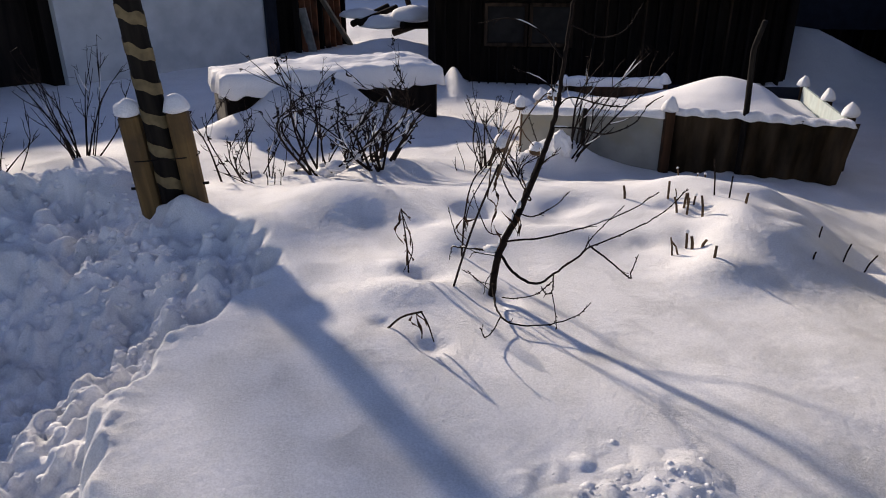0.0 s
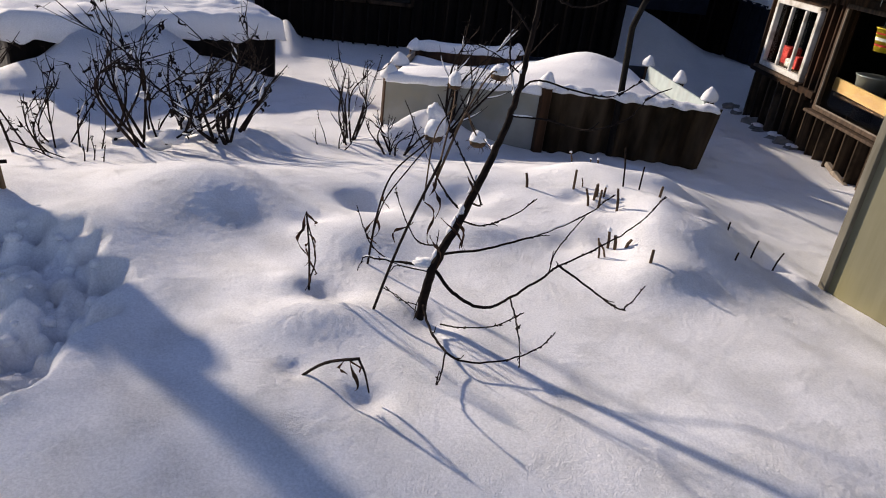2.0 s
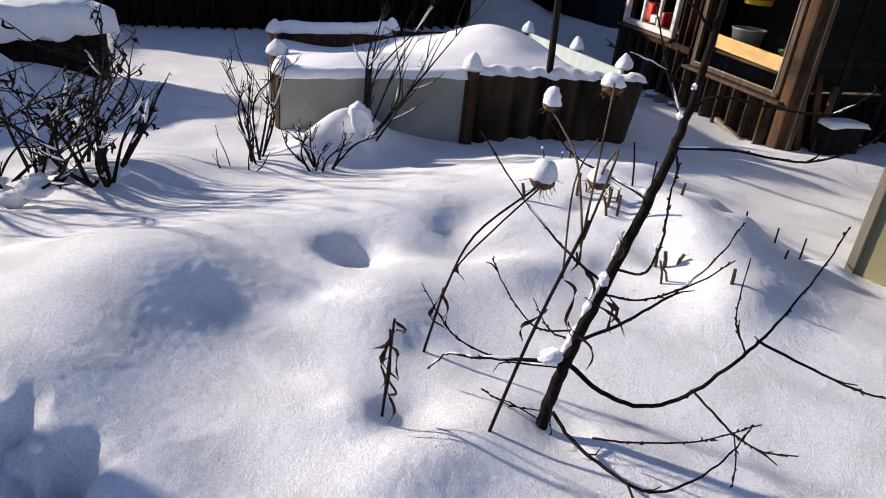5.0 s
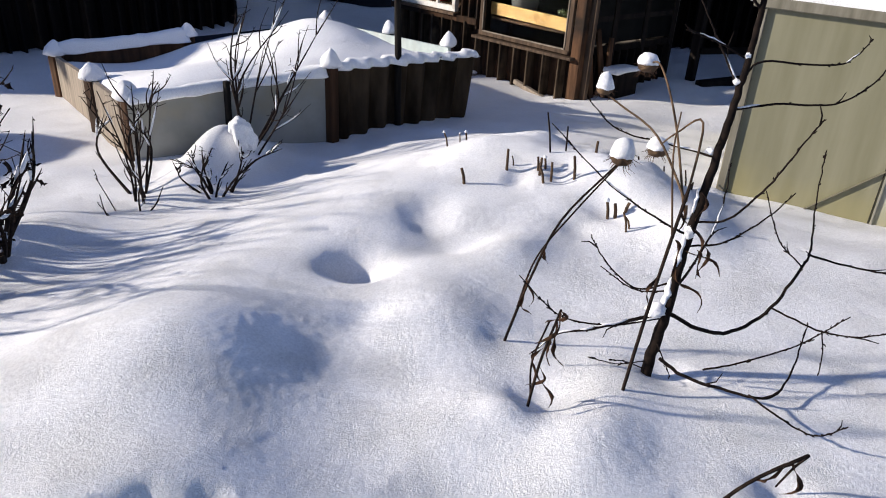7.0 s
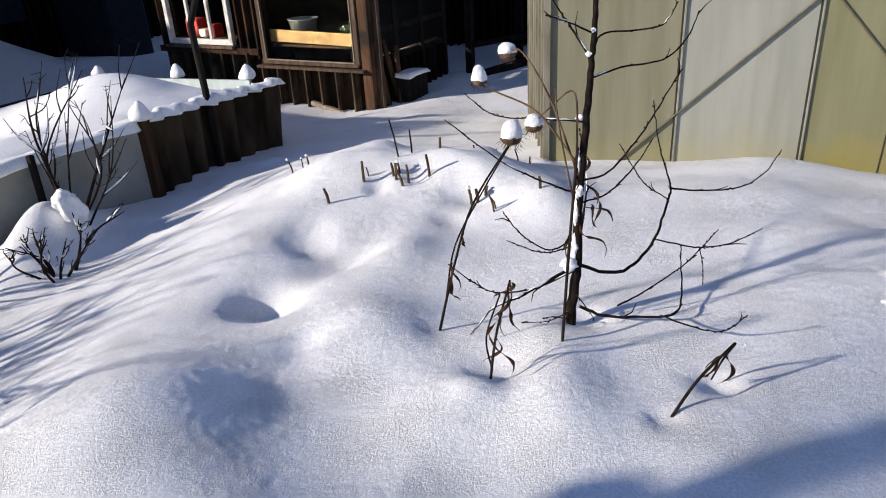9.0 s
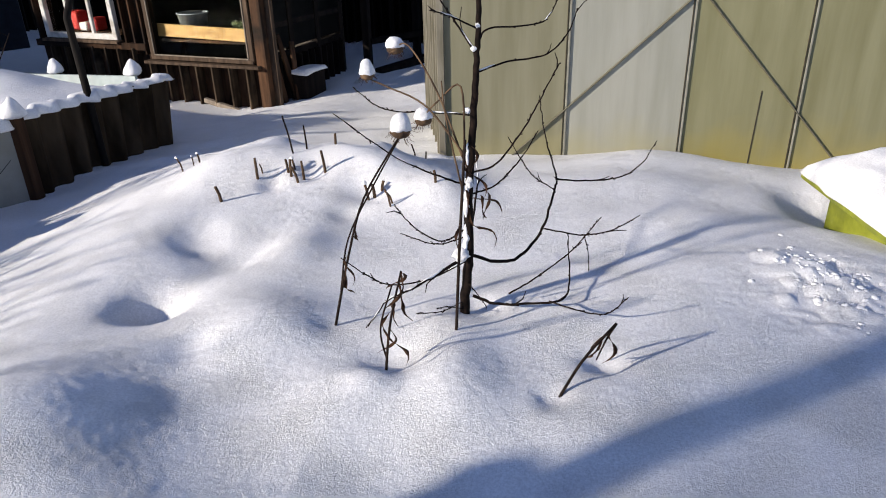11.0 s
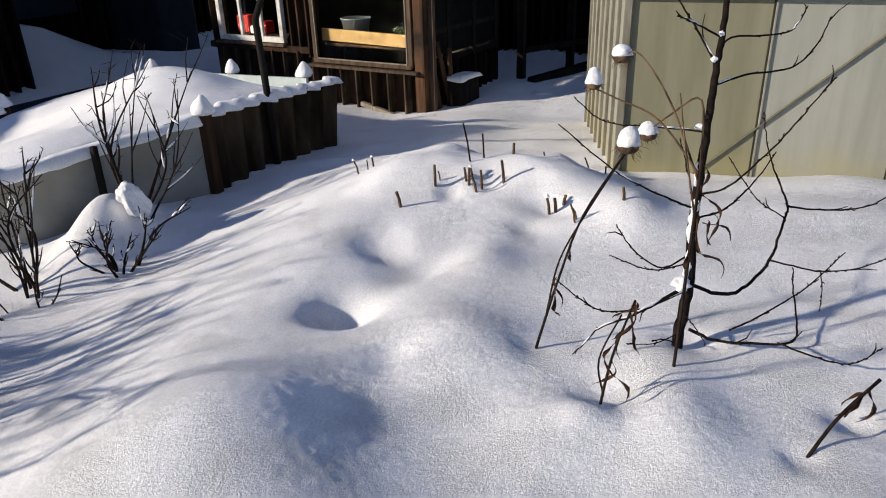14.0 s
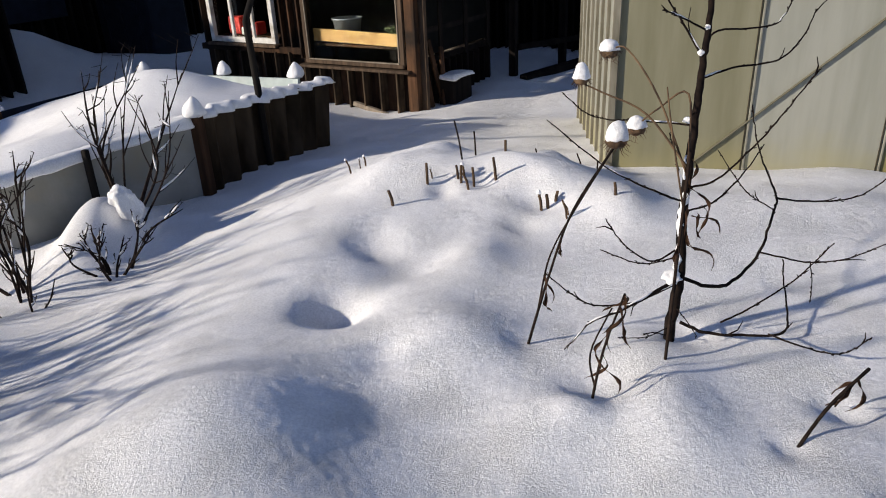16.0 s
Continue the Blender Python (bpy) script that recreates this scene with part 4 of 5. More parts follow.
tl("branch", [(0.245, 2.76, 0.08), (0.2, 2.65, 0.07), (0.16, 2.57, 0.09), (0.139, 2.514, 0.164)], 0.004, snow=0.2)
tl("branch", [(0.264, 2.898, 0.094), (0.31, 2.8, 0.14), (0.37, 2.68, 0.22), (0.416, 2.584, 0.326)], 0.004, snow=0.1)
tl("branch", [(0.335, 3.039, 0.43), (0.385, 2.95, 0.45), (0.45, 2.87, 0.52), (0.503, 2.812, 0.606)], 0.0045, snow=0.2, spur=4)
tl("branch", [(0.36, 3.036, 0.5), (0.37, 2.95, 0.53), (0.28, 2.86, 0.68), (0.2, 2.81, 0.8), (0.144, 2.768, 0.903)], 0.005, snow=0.1, spur=3)
tl("branch", [(0.285, 3.035, 0.3), (0.45, 3.03, 0.32), (0.65, 3.03, 0.375), (0.83, 3.05, 0.44), (0.951, 3.08, 0.51)], 0.0065, snow=0.3, spur=3)
tl("branch", [(0.255, 3.03, 0.25), (0.17, 3.1, 0.235), (0.089, 3.194, 0.205), (0.06, 3.28, 0.17), (0.05, 3.359, 0.068)], 0.008, snow=0.8)
tl("branch", [(0.25, 3.03, 0.23), (0.15, 3.17, 0.2), (0.08, 3.3, 0.22), (0.042, 3.419, 0.326)], 0.0045, snow=0.3)
tl("branch", [(0.29, 3.04, 0.3), (0.3, 3.15, 0.26), (0.346, 3.284, 0.277)], 0.0035, snow=0.3)
tl("branch", [(0.29, 3.04, 0.33), (0.22, 3.12, 0.31), (0.18, 3.2, 0.37), (0.15, 3.26, 0.46)], 0.004, snow=0.2)
tl("branch", [(0.346, 3.038, 0.46), (0.3, 3.11, 0.5), (0.263, 3.264, 0.58), (0.205, 3.448, 0.741)], 0.0055, snow=0.3, spur=3)
tl("branch", [(0.422, 3.03, 0.68), (0.434, 3.17, 0.686), (0.436, 3.33, 0.695), (0.415, 3.43, 0.775)], 0.0045, snow=0.4, spur=3)
tl("branch", [(0.456, 3.02, 0.815), (0.535, 2.93, 0.832), (0.62, 2.79, 0.844), (0.7, 2.715, 0.903), (0.735, 2.683, 0.98)], 0.005, snow=0.1)
tl("branch", [(0.47, 3.016, 0.9), (0.52, 2.985, 0.943), (0.638, 2.835, 0.94), (0.69, 2.787, 0.957), (0.746, 2.753, 1.01)], 0.0045, snow=0.1)
tl("branch", [(0.462, 3.02, 0.87), (0.455, 3.085, 0.97), (0.461, 3.125, 1.026), (0.48, 3.2, 1.13)], 0.005, snow=0.4)
tl("branch", [(0.485, 3.015, 1.08), (0.4, 3.1, 1.18), (0.28, 3.12, 1.23), (0.15, 3.15, 1.21)], 0.005, snow=0.6, spur=4)
tl("branch", [(0.475, 3.016, 0.95), (0.4, 3.1, 1.0), (0.3, 3.15, 1.03)], 0.004, snow=0.6)
tl("branch", [(0.498, 3.02, 1.22), (0.62, 3.04, 1.17), (0.71, 3.0, 1.2), (0.77, 3.0, 1.3)], 0.004, snow=0.3)
tl("branch", [(0.512, 3.025, 1.34), (0.48, 3.0, 1.45), (0.42, 2.96, 1.6)], 0.004, snow=0.2)
tl("branch", [(0.524, 3.03, 1.42), (0.66, 3.1, 1.5), (0.72, 3.14, 1.65)], 0.004, snow=0.2)
for q in [((0.225, 3.05, 0.05), (0.15, 3.1, 0.1), (0.1, 3.13, 0.12)), ((0.23, 3.05, 0.08), (0.17, 3.12, 0.07), (0.13, 3.2, 0.08)), ((0.24, 3.05, 0.16), (0.2, 3.0, 0.12), (0.19, 2.97, 0.08))]:
    tl("shoot", q, 0.0025, 0.0014, 0, 2)
# snow lying in the main fork and on the lower trunk
for k, (c, s) in enumerate([((0.228, 3.058, 0.258), (0.036, 0.026, 0.016)), ((0.338, 3.04, 0.472), (0.014, 0.014, 0.018)), ((0.424, 3.048, 0.695), (0.009, 0.015, 0.01)), ((0.46, 3.03, 0.89), (0.007, 0.01, 0.009)), ((0.469, 3.018, 0.96), (0.006, 0.008, 0.009))]):
    bm = bmesh.new()
    bmesh.ops.create_icosphere(bm, subdivisions=3, radius=1)
    for v in bm.verts:
        n = 1 + 0.5 * noise.noise(v.co * 1.8 + Vector((k * 3.0, 0, 0)))
        v.co = Vector((v.co.x * s[0], v.co.y * s[1], v.co.z * s[2])) * n + Vector(c) - TREE_AT
    part("snow_patch", bm, SNOW_CAP, trunk, "", True)
for z0, z1, w, o in [(0.255, 0.345, 0.0125, 1.0), (0.36, 0.47, 0.0115, 5.0), (0.53, 0.6, 0.007, 9.0)]:
    line = [Vector((float(np.interp(z, [0.1, 0.26, 0.41, 0.55, 0.7], [0.238, 0.262, 0.328, 0.378, 0.428])) - 0.013, 3.046, z)) - TREE_AT for z in np.linspace(z0, z1, 16)]
    bm = tube(bmesh.new(), line, w, w * 0.8, 10, True)
    for v in bm.verts:
        n = Vector((v.co.x, v.co.y, v.co.z * 1.0)) * 55
        v.co += Vector((noise.noise(n + Vector((o, 0, 0))), noise.noise(n + Vector((0, o, 0))), 0.6 * noise.noise(n + Vector((0, 0, o))))) * 0.0075
    part("snow_patch", bm, SNOW_CAP, trunk, "", True)


# ---- withered plants beside the tree ----
def leaf(bm, at, way, length, wide, seed):
    """A curled hanging leaf of two thin strips with a fold."""
    r = random.Random(seed)
    at, way = Vector(at), Vector(way).normalized()
    side = way.orthogonal().normalized()
    nrm = way.cross(side)
    rows = []
    ph, curl = r.uniform(0, 6), r.uniform(1.2, 2.6)
    for i in range(12):
        t = i / 11
        c = at + way * length * t + (nrm * (math.sin(t * 5.0 + ph) - math.sin(ph)) + side * (math.cos(t * 4.0 + ph * 2) - math.cos(ph * 2))) * length * 0.07 * curl
        w = wide * math.sin(math.pi * min(1, t * 0.93 + 0.07)) * r.uniform(0.3, 0.8) + 0.001
        tw = ph + t * curl * 3
        s = side * math.cos(tw) + nrm * math.sin(tw)
        fold = (s.cross(way)).normalized() * w * 0.6
        rows.append([bm.verts.new(c - s * w + fold), bm.verts.new(c), bm.verts.new(c + s * w + fold)])
    for a, b in zip(rows, rows[1:]):
        bm.faces.new((a[0], a[1], b[1], b[0]))
        bm.faces.new((a[1], a[2], b[2], b[1]))
    return bm


def thick_leaf(name, parent, mat, *a):
    bm = leaf(bmesh.new(), *a)
    bmesh.ops.solidify(bm, geom=bm.faces[:], thickness=0.0012)
    return part(name, bm, mat, parent)


# stake with bent flower stems and snow-capped heads
stake = thing("tall_dry_flower", (0.03, 3.067, 0.0), "withered tall flower on a stake with snow-capped seed heads", "dead plant")
SA = Vector((0.03, 3.067, 0.0))
KNOT = Vector((0.24, 3.043, 0.633))


def rod(name, pts, r0, r1, mat, parent, origin, label=""):
    return part(name, tube(bmesh.new(), curve_pts([Vector(p) - origin for p in pts], 5), r0, r1, 6), mat, parent, label, True)


rod("stake", [(0.02, 3.066, -0.08), (0.13, 3.055, 0.33), (0.243, 3.043, 0.65)], 0.0052, 0.0046, TWIG, stake, SA, "thin dark wooden stake")
rod("stem", [(0.235, 3.043, 0.6), (0.3, 3.17, 0.74), (0.35, 3.3, 0.79), (0.367, 3.368, 0.815)], 0.0035, 0.0025, STALK, stake, SA)
rod("stem", [(0.235, 3.045, 0.58), (0.34, 3.14, 0.78), (0.45, 3.24, 0.9), (0.507, 3.298, 0.89)], 0.0035, 0.0025, STALK, stake, SA)
rod("stem", [(0.238, 3.044, 0.6), (0.31, 3.06, 0.8), (0.37, 3.14, 0.74), (0.422, 3.198, 0.675)], 0.0035, 0.0025, STALK, stake, SA)
rod("stem", [(0.2, 3.05, 0.5), (0.23, 3.1, 0.72), (0.3, 3.12, 0.82)], 0.003, 0.002, STALK, stake, SA)


def head(at, r, tall, seed, parent, origin, frill=True):
    at = Vector(at) - origin
    bm = bmesh.new()
    bmesh.ops.create_icosphere(bm, subdivisions=3, radius=1)
    for v in bm.verts:
        n = 1 + 0.22 * noise.noise(v.co * 3.1 + Vector((seed * 5.0, 0, 0)))
        v.co = Vector((v.co.x * r * 0.85, v.co.y * r * 0.85, v.co.z * r * 0.62)) * n + at
    h = part("seed_head", bm, STALK, parent, "dry brown seed head", True)
    bf = bmesh.new()
    rr = random.Random(seed)
    for _ in range(26):
        a, e = rr.uniform(0, math.tau), rr.uniform(-0.9, 0.35)
        d = Vector((math.cos(a) * math.cos(e), math.sin(a) * math.cos(e), math.sin(e)))
        q = at + d * r * 0.7
        tube(bf, [q, q + d * r * 0.3 + Vector((0, 0, -0.004)), q + d * r * 0.42 + Vector((rr.gauss(0, 1), rr.gauss(0, 1), -1.2)) * r * 0.25], 0.0011, 0.0006, 3)
    part("bract", bf, DEAD_LEAF, h)
    bm = dome(r * 0.92, tall * 0.9, seed)
    for v in bm.verts:
        v.co += Vector((noise.noise(v.co * 60), noise.noise(v.co * 60 + Vector((9, 0, 0))), noise.noise(v.co * 60 + Vector((0, 9, 0))))) * r * 0.14
        v.co += at + Vector((0, 0, r * 0.2))
    part("snow_cap", bm, SNOW_CAP, h, "", True)


head((0.367, 3.368, 0.825), 0.027, 0.05, 1, stake, SA)
head((0.507, 3.298, 0.885), 0.034, 0.036, 2, stake, SA)
head((0.422, 3.198, 0.665), 0.034, 0.038, 4, stake, SA)
for k, (q, w, ln) in enumerate([((0.225, 3.045, 0.57), (0.1, -0.3, -1), 0.12), ((0.24, 3.05, 0.62), (-0.2, 0.1, -1), 0.1), ((0.2, 3.04, 0.5), (0.3, -0.5, -1), 0.15), ((0.17, 3.05, 0.42), (-0.3, 0.2, -1), 0.1), ((0.26, 3.02, 0.45), (0.5, -0.6, -0.6), 0.14), ((0.23, 3.03, 0.38), (0.2, -0.4, -1), 0.12), ((0.3, 2.99, 0.47), (0.15, -0.2, -1), 0.13), ((0.31, 3.0, 0.44), (0.3, -0.4, -0.9), 0.1), ((0.34, 3.03, 0.6), (0.0, -0.2, -1), 0.09)]):
    thick_leaf("withered_leaf", stake, DEAD_LEAF, Vector(q) - SA, w, ln, 0.009, k + 3)

# second bowed stem
bow = thing("bowed_dry_flower", (0.114, 3.492, 0.03), "bowed withered flower stems carrying one snowy head", "dead plant")
BA = Vector((0.114, 3.492, 0.03))
rod("stem", [(0.114, 3.492, -0.02), (0.12, 3.45, 0.16), (0.125, 3.42, 0.28), (0.16, 3.36, 0.48), (0.271, 3.25, 0.66)], 0.005, 0.003, TWIG, bow, BA)
rod("stem", [(0.118, 3.45, 0.17), (0.15, 3.42, 0.34), (0.21, 3.34, 0.5), (0.275, 3.25, 0.655)], 0.003, 0.0025, TWIG, bow, BA)
head((0.271, 3.25, 0.668), 0.038, 0.056, 3, bow, BA)
for k, (q, w, ln) in enumerate([((0.123, 3.43, 0.27), (0.1, -0.2, -1), 0.13), ((0.126, 3.425, 0.29), (-0.1, 0.1, -1), 0.1), ((0.14, 3.39, 0.4), (0.2, -0.1, -1), 0.08)]):
    thick_leaf("withered_leaf", bow, DEAD_LEAF, Vector(q) - BA, w, ln, 0.009, k + 20)

# small withered plant
dead = thing("withered_plant", (-0.155, 3.26, 0.02), "small withered plant with shrivelled dark leaves", "dead plant")
DA = Vector((-0.155, 3.26, 0.02))
rod("stem", [(-0.15, 3.265, -0.03), (-0.157, 3.237, 0.2), (-0.178, 3.19, 0.4)], 0.0045, 0.003, TWIG, dead, DA)
rod("stem", [(-0.155, 3.25, 0.08), (-0.13, 3.27, 0.18), (-0.17, 3.22, 0.35)], 0.003, 0.0025, TWIG, dead, DA)
for k, (q, w, ln) in enumerate([((-0.178, 3.19, 0.4), (0.3, 0.3, -1), 0.1), ((-0.178, 3.19, 0.4), (-0.3, 0.4, -1), 0.12), ((-0.165, 3.22, 0.3), (0.4, -0.1, -1), 0.11), ((-0.16, 3.23, 0.26), (-0.4, 0.1, -1), 0.1), ((-0.158, 3.235, 0.2), (0.2, 0.3, -1), 0.12), ((-0.157, 3.24, 0.17), (-0.1, -0.3, -1), 0.1), ((-0.17, 3.2, 0.36), (0.0, -0.3, -1), 0.13)]):
    thick_leaf("withered_leaf", dead, DEAD_LEAF, Vector(q) - DA, w, ln, 0.009, k + 40)

# broken bent stalk
fork = thing("broken_stalk", (-0.24, 2.752, 0.0), "broken dry stalk bent over the snow with curled leaf", "dead plant")
FA = Vector((-0.24, 2.752, 0.0))
rod("stem", [(-0.25, 2.765, 0.0), (-0.17, 2.68, 0.12), (-0.085, 2.58, 0.2)], 0.0052, 0.0046, TWIG, fork, FA)
rod("bent_end", [(-0.087, 2.58, 0.2), (-0.06, 2.6, 0.13), (-0.038, 2.622, 0.04)], 0.004, 0.0026, TWIG, fork, FA)
for k, (q, w, ln) in enumerate([((-0.107, 2.605, 0.18), (0.25, 0.2, -1), 0.12), ((-0.11, 2.61, 0.18), (0.4, 0.1, -1), 0.1), ((-0.12, 2.62, 0.17), (0.1, 0.35, -0.8), 0.1)]):
    thick_leaf("withered_leaf", fork, DEAD_LEAF, Vector(q) - FA, w, ln, 0.009, k + 60)

# ---- loose lumps of snow on the dug path and by the well ----
def lumps(name, spots, label, seed):
    r = random.Random(seed)
    bm = bmesh.new()
    for x0, y0, rx, ry, count, big in spots:
        for _ in range(count):
            x, y = x0 + r.gauss(0, rx), y0 + r.gauss(0, ry)
            q = big * r.uniform(0.25, 1) ** 1.8
            if x < 0 and (x > float(path_edge(y)) - 0.04 and y < 4.25 or x > -1.8 and y > 3.95):
                continue
            made = bmesh.ops.create_icosphere(bm, subdivisions=1, radius=1)["verts"]
            z = float(ground(x, y))
            sx, sy, sz, o = r.uniform(0.8, 1.4), r.uniform(0.8, 1.3), r.uniform(0.6, 0.95), r.uniform(0, 90)
            for v in made:
                n = 1 + 0.45 * noise.noise(v.co * 1.4 + Vector((o, o * 2, 0)))
                v.co = Vector((v.co.x * sx, v.co.y * sy, v.co.z * sz)) * q * n + Vector((x, y, z - q * 0.15))
    return tagged(part(name, bm, SNOW_CAP, smooth=True), label, "snow lumps", kind="stuff")


lumps("snow_lumps", [(-1.75, 3.7, 0.4, 0.3, 260, 0.035), (-1.45, 3.2, 0.22, 0.35, 200, 0.03), (-1.6, 2.5, 0.25, 0.5, 170, 0.035), (-2.5, 4.45, 0.5, 0.16, 200, 0.03), (-1.15, 2.2, 0.06, 0.4, 60, 0.02)], "broken lumps of snow on the dug garden path", 5)
lumps("snow_crumbs", [(0.52, 1.7, 0.17, 0.11, 110, 0.014), (0.45, 1.62, 0.12, 0.1, 22, 0.022), (0.65, 1.74, 0.15, 0.09, 60, 0.011)], "scattered crumbs of shovelled snow", 6)

# ---- cut stalks in the raised bed ----
def stub(x, y, tall, r, lean_x, lean_y, cap, label, mat=STALK):
    s = thing("plant_stub", at_ground(x, y), label, "plant stub", "cut stalks in the snowy bed")
    bm = tube(bmesh.new(), [(0, 0, -0.06), (lean_x * 0.5, lean_y * 0.5, tall * 0.5), (lean_x, lean_y, tall)], r, r * 0.85, 7)
    part("stalk", bm, mat, s)
    if cap:
        bm = snow_cap(r * 1.7, r * 2.2, x * 7 + y)
        bmesh.ops.translate(bm, vec=(lean_x, lean_y, tall - 0.002), verts=bm.verts)
        part("snow_cap", bm, SNOW_CAP, s, "", True)


REAR_STUBS = [(1.66, 4.72, 0.08, 0.008, -0.02, 0.03, 1), (1.78, 4.72, 0.06, 0.006, 0, 0.01, 1), (1.833, 4.706, 0.06, 0.009, -0.01, 0.01, 1), (1.41, 4.205, 0.11, 0.012, -0.01, 0.0, 0), (1.46, 4.19, 0.05, 0.006, -0.02, 0.01, 0), (1.48, 4.06, 0.07, 0.011, -0.01, 0.01, 0), (1.45, 4.04, 0.09, 0.012, 0, 0, 0), (1.5, 4.03, 0.06, 0.01, 0.01, 0.02, 1), (1.40, 3.98, 0.09, 0.011, -0.03, 0.03, 0)]
NEAR_STUBS = [(1.446, 3.97, 0.1, 0.011, 0, 0.01, 0), (1.505, 3.87, 0.12, 0.012, -0.03, 0.01, 0), (1.18, 4.305, 0.08, 0.013, -0.02, 0.02, 0), (1.73, 3.868, 0.06, 0.012, 0, 0, 0), (1.355, 3.585, 0.07, 0.014, -0.02, 0.01, 0), (1.33, 3.61, 0.09, 0.012, -0.01, 0.02, 1), (1.38, 3.56, 0.05, 0.013, 0.02, -0.01, 0), (1.21, 3.474, 0.09, 0.008, -0.02, 0.03, 0), (1.337, 3.274, 0.06, 0.012, 0.0, 0.01, 0), (1.25, 3.47, 0.07, 0.008, -0.06, 0.03, 0)]
for x, y, tall, r, lx, ly, cap in REAR_STUBS + NEAR_STUBS:
    stub(x, y, tall, r * 0.64, lx + 0.006, ly, cap, "sawn pale plant stub in the snow" + (" under a snow cap" if cap else ""))
for x, y, tall, lx, ly in [(1.642, 4.074, 0.21, -0.025, 0.036), (1.702, 4.02, 0.13, 0.005, 0.01), (2.2, 3.62, 0.09, 0.05, 0.03), (2.24, 3.5, 0.07, 0.1, 0.05), (2.12, 3.75, 0.06, 0.02, 0.02), (1.9, 3.4, 0.04, 0.01, 0.0)]:
    stub(x, y, tall, 0.005, lx, ly, 0, "thin dark dry stem standing in the snow", TWIG)


# ---- shrubs ----
def shrub(name, at, stems, tall, spread_r, label, seed, dens=3, snow=0.15, lump=0, thick=0.008, foot=0.1, lean=(0, 0), curl=0.12):
    s = thing(name, at_ground(*at), label, "shrub")
    r = random.Random(seed)
    for k in range(stems):
        a = r.uniform(0, math.tau)
        out = spread_r * math.sqrt(r.random())
        h = tall * r.uniform(0.55, 1.05)
        b = Vector((math.cos(a) * foot * r.random(), math.sin(a) * foot * r.random(), -0.06))
        tip = Vector((math.cos(a) * out + lean[0] * h, math.sin(a) * out + lean[1] * h, h))
        mid = b.lerp(tip, 0.5) + Vector((r.gauss(0, curl), r.gauss(0, curl), r.uniform(-0.1, 0.1 + curl))) * h * 0.6
        p = curve_pts([b, mid, tip], 6)
        bm = tube(bmesh.new(), p, thick * r.uniform(0.6, 1.1), 0.0022, 5)
        bs = bmesh.new()
        for _ in range(dens):
            i = r.randrange(3, len(p) - 1)
            d = (p[i + 1] - p[i]).normalized()
            w = Vector((r.gauss(0, 1), r.gauss(0, 1), r.gauss(0.4, 0.7))).normalized()
            ln = h * r.uniform(0.15, 0.4)
            q = [p[i], p[i] + (d + w * 0.8) * ln * 0.45, p[i] + (d * 1.2 + w * 0.7) * ln * 0.8]
            tube(bm, curve_pts(q, 3), thick * 0.4, 0.0016, 4)
            for _ in range(2):
                z = q[1].lerp(q[2], r.random())
                e = z + Vector((r.gauss(0, 1), r.gauss(0, 1), r.gauss(0.5, 0.6))) * ln * 0.16
                tube(bm, [z, e], 0.002, 0.0014, 4)
            for _ in range(2 if curl > 0.3 else 0):
                if r.random() < 0.3:
                    way = Vector((r.gauss(0, 0.7), r.gauss(0, 0.7), -1)).normalized()
                    at_ = q[1].lerp(q[2], r.random())
                    leaf(bm, at_, way, r.uniform(0.04, 0.075), r.uniform(0.014, 0.024), r.randrange(999))
            if curl > 0.3 and r.random() < 0.035:
                at_, o = p[r.randrange(1, 4)], r.uniform(0, 50)
                made = bmesh.ops.create_icosphere(bs, subdivisions=2, radius=1)["verts"]
                g = r.uniform(0.03, 0.06)
                for v in made:
                    n = 1 + 0.5 * noise.noise(v.co * 1.6 + Vector((o, 0, 0)))
                    v.co = at_ + Vector((v.co.x * 1.3, v.co.y * 1.1, v.co.z * 0.75 + 0.4)) * g * n
            if r.random() < snow:
                tube(bs, [v + Vector((0, 0, thick * 0.6)) for v in curve_pts(q, 3)[:5]], thick * 0.7, thick * 0.4, 6, True)
        st = part("stem", bm, TWIG, s)
        if len(bs.verts):
            tagged(part("snow_strip", bs, SNOW_CAP, st, "", True), kind="stuff")
        else:
            bs.free()
    for k in range(lump):
        a = r.uniform(0, math.tau)
        c = Vector((-0.1, -0.08, 0.1))
        way = Vector((r.gauss(0, 0.6), r.gauss(0, 0.6), 1)).normalized()
        bm = bmesh.new()
        bmesh.ops.create_icosphere(bm, subdivisions=4, radius=1)
        rad, o = r.uniform(0.042, 0.052), Vector((seed + k * 3.3, 0, 0))
        for v in bm.verts:
            n = 1 + 0.4 * noise.noise(v.co * 1.3 + o) + 0.25 * noise.noise(v.co * 3.2 + o) + 0.12 * noise.noise(v.co * 7 + o)
            q = Vector((v.co.x * 1.4, v.co.y * 1.3, v.co.z * 1.35)) * rad * n
            v.co = c + q + way * 0.06 * v.co.z
        part("snow_clump", bm, SNOW_CAP, s, "", True)
    return s


shrub("currant_bush", (-2.95, 6.05), 13, 0.75, 0.5, "bare currant bush with thin upright stems in snow", 1, 4, 0.1, 0, 0.009, 0.16)
shrub("currant_bush", (-3.6, 5.9), 8, 0.6, 0.5, "bare low currant bush in snow", 2, 4, 0.1, 0, 0.008, 0.2)
shrub("currant_bush", (-2.55, 6.2), 2, 0.5, 0.12, "few bare currant stems in snow", 3, 2, 0.1, 0, 0.011, 0.05)
shrub("rose_bush", (-0.95, 5.9), 17, 0.86, 0.8, "dense tangled bare rose bush loaded with clots of snow", 4, 8, 0.16, 0, 0.012, 0.3, curl=0.4)
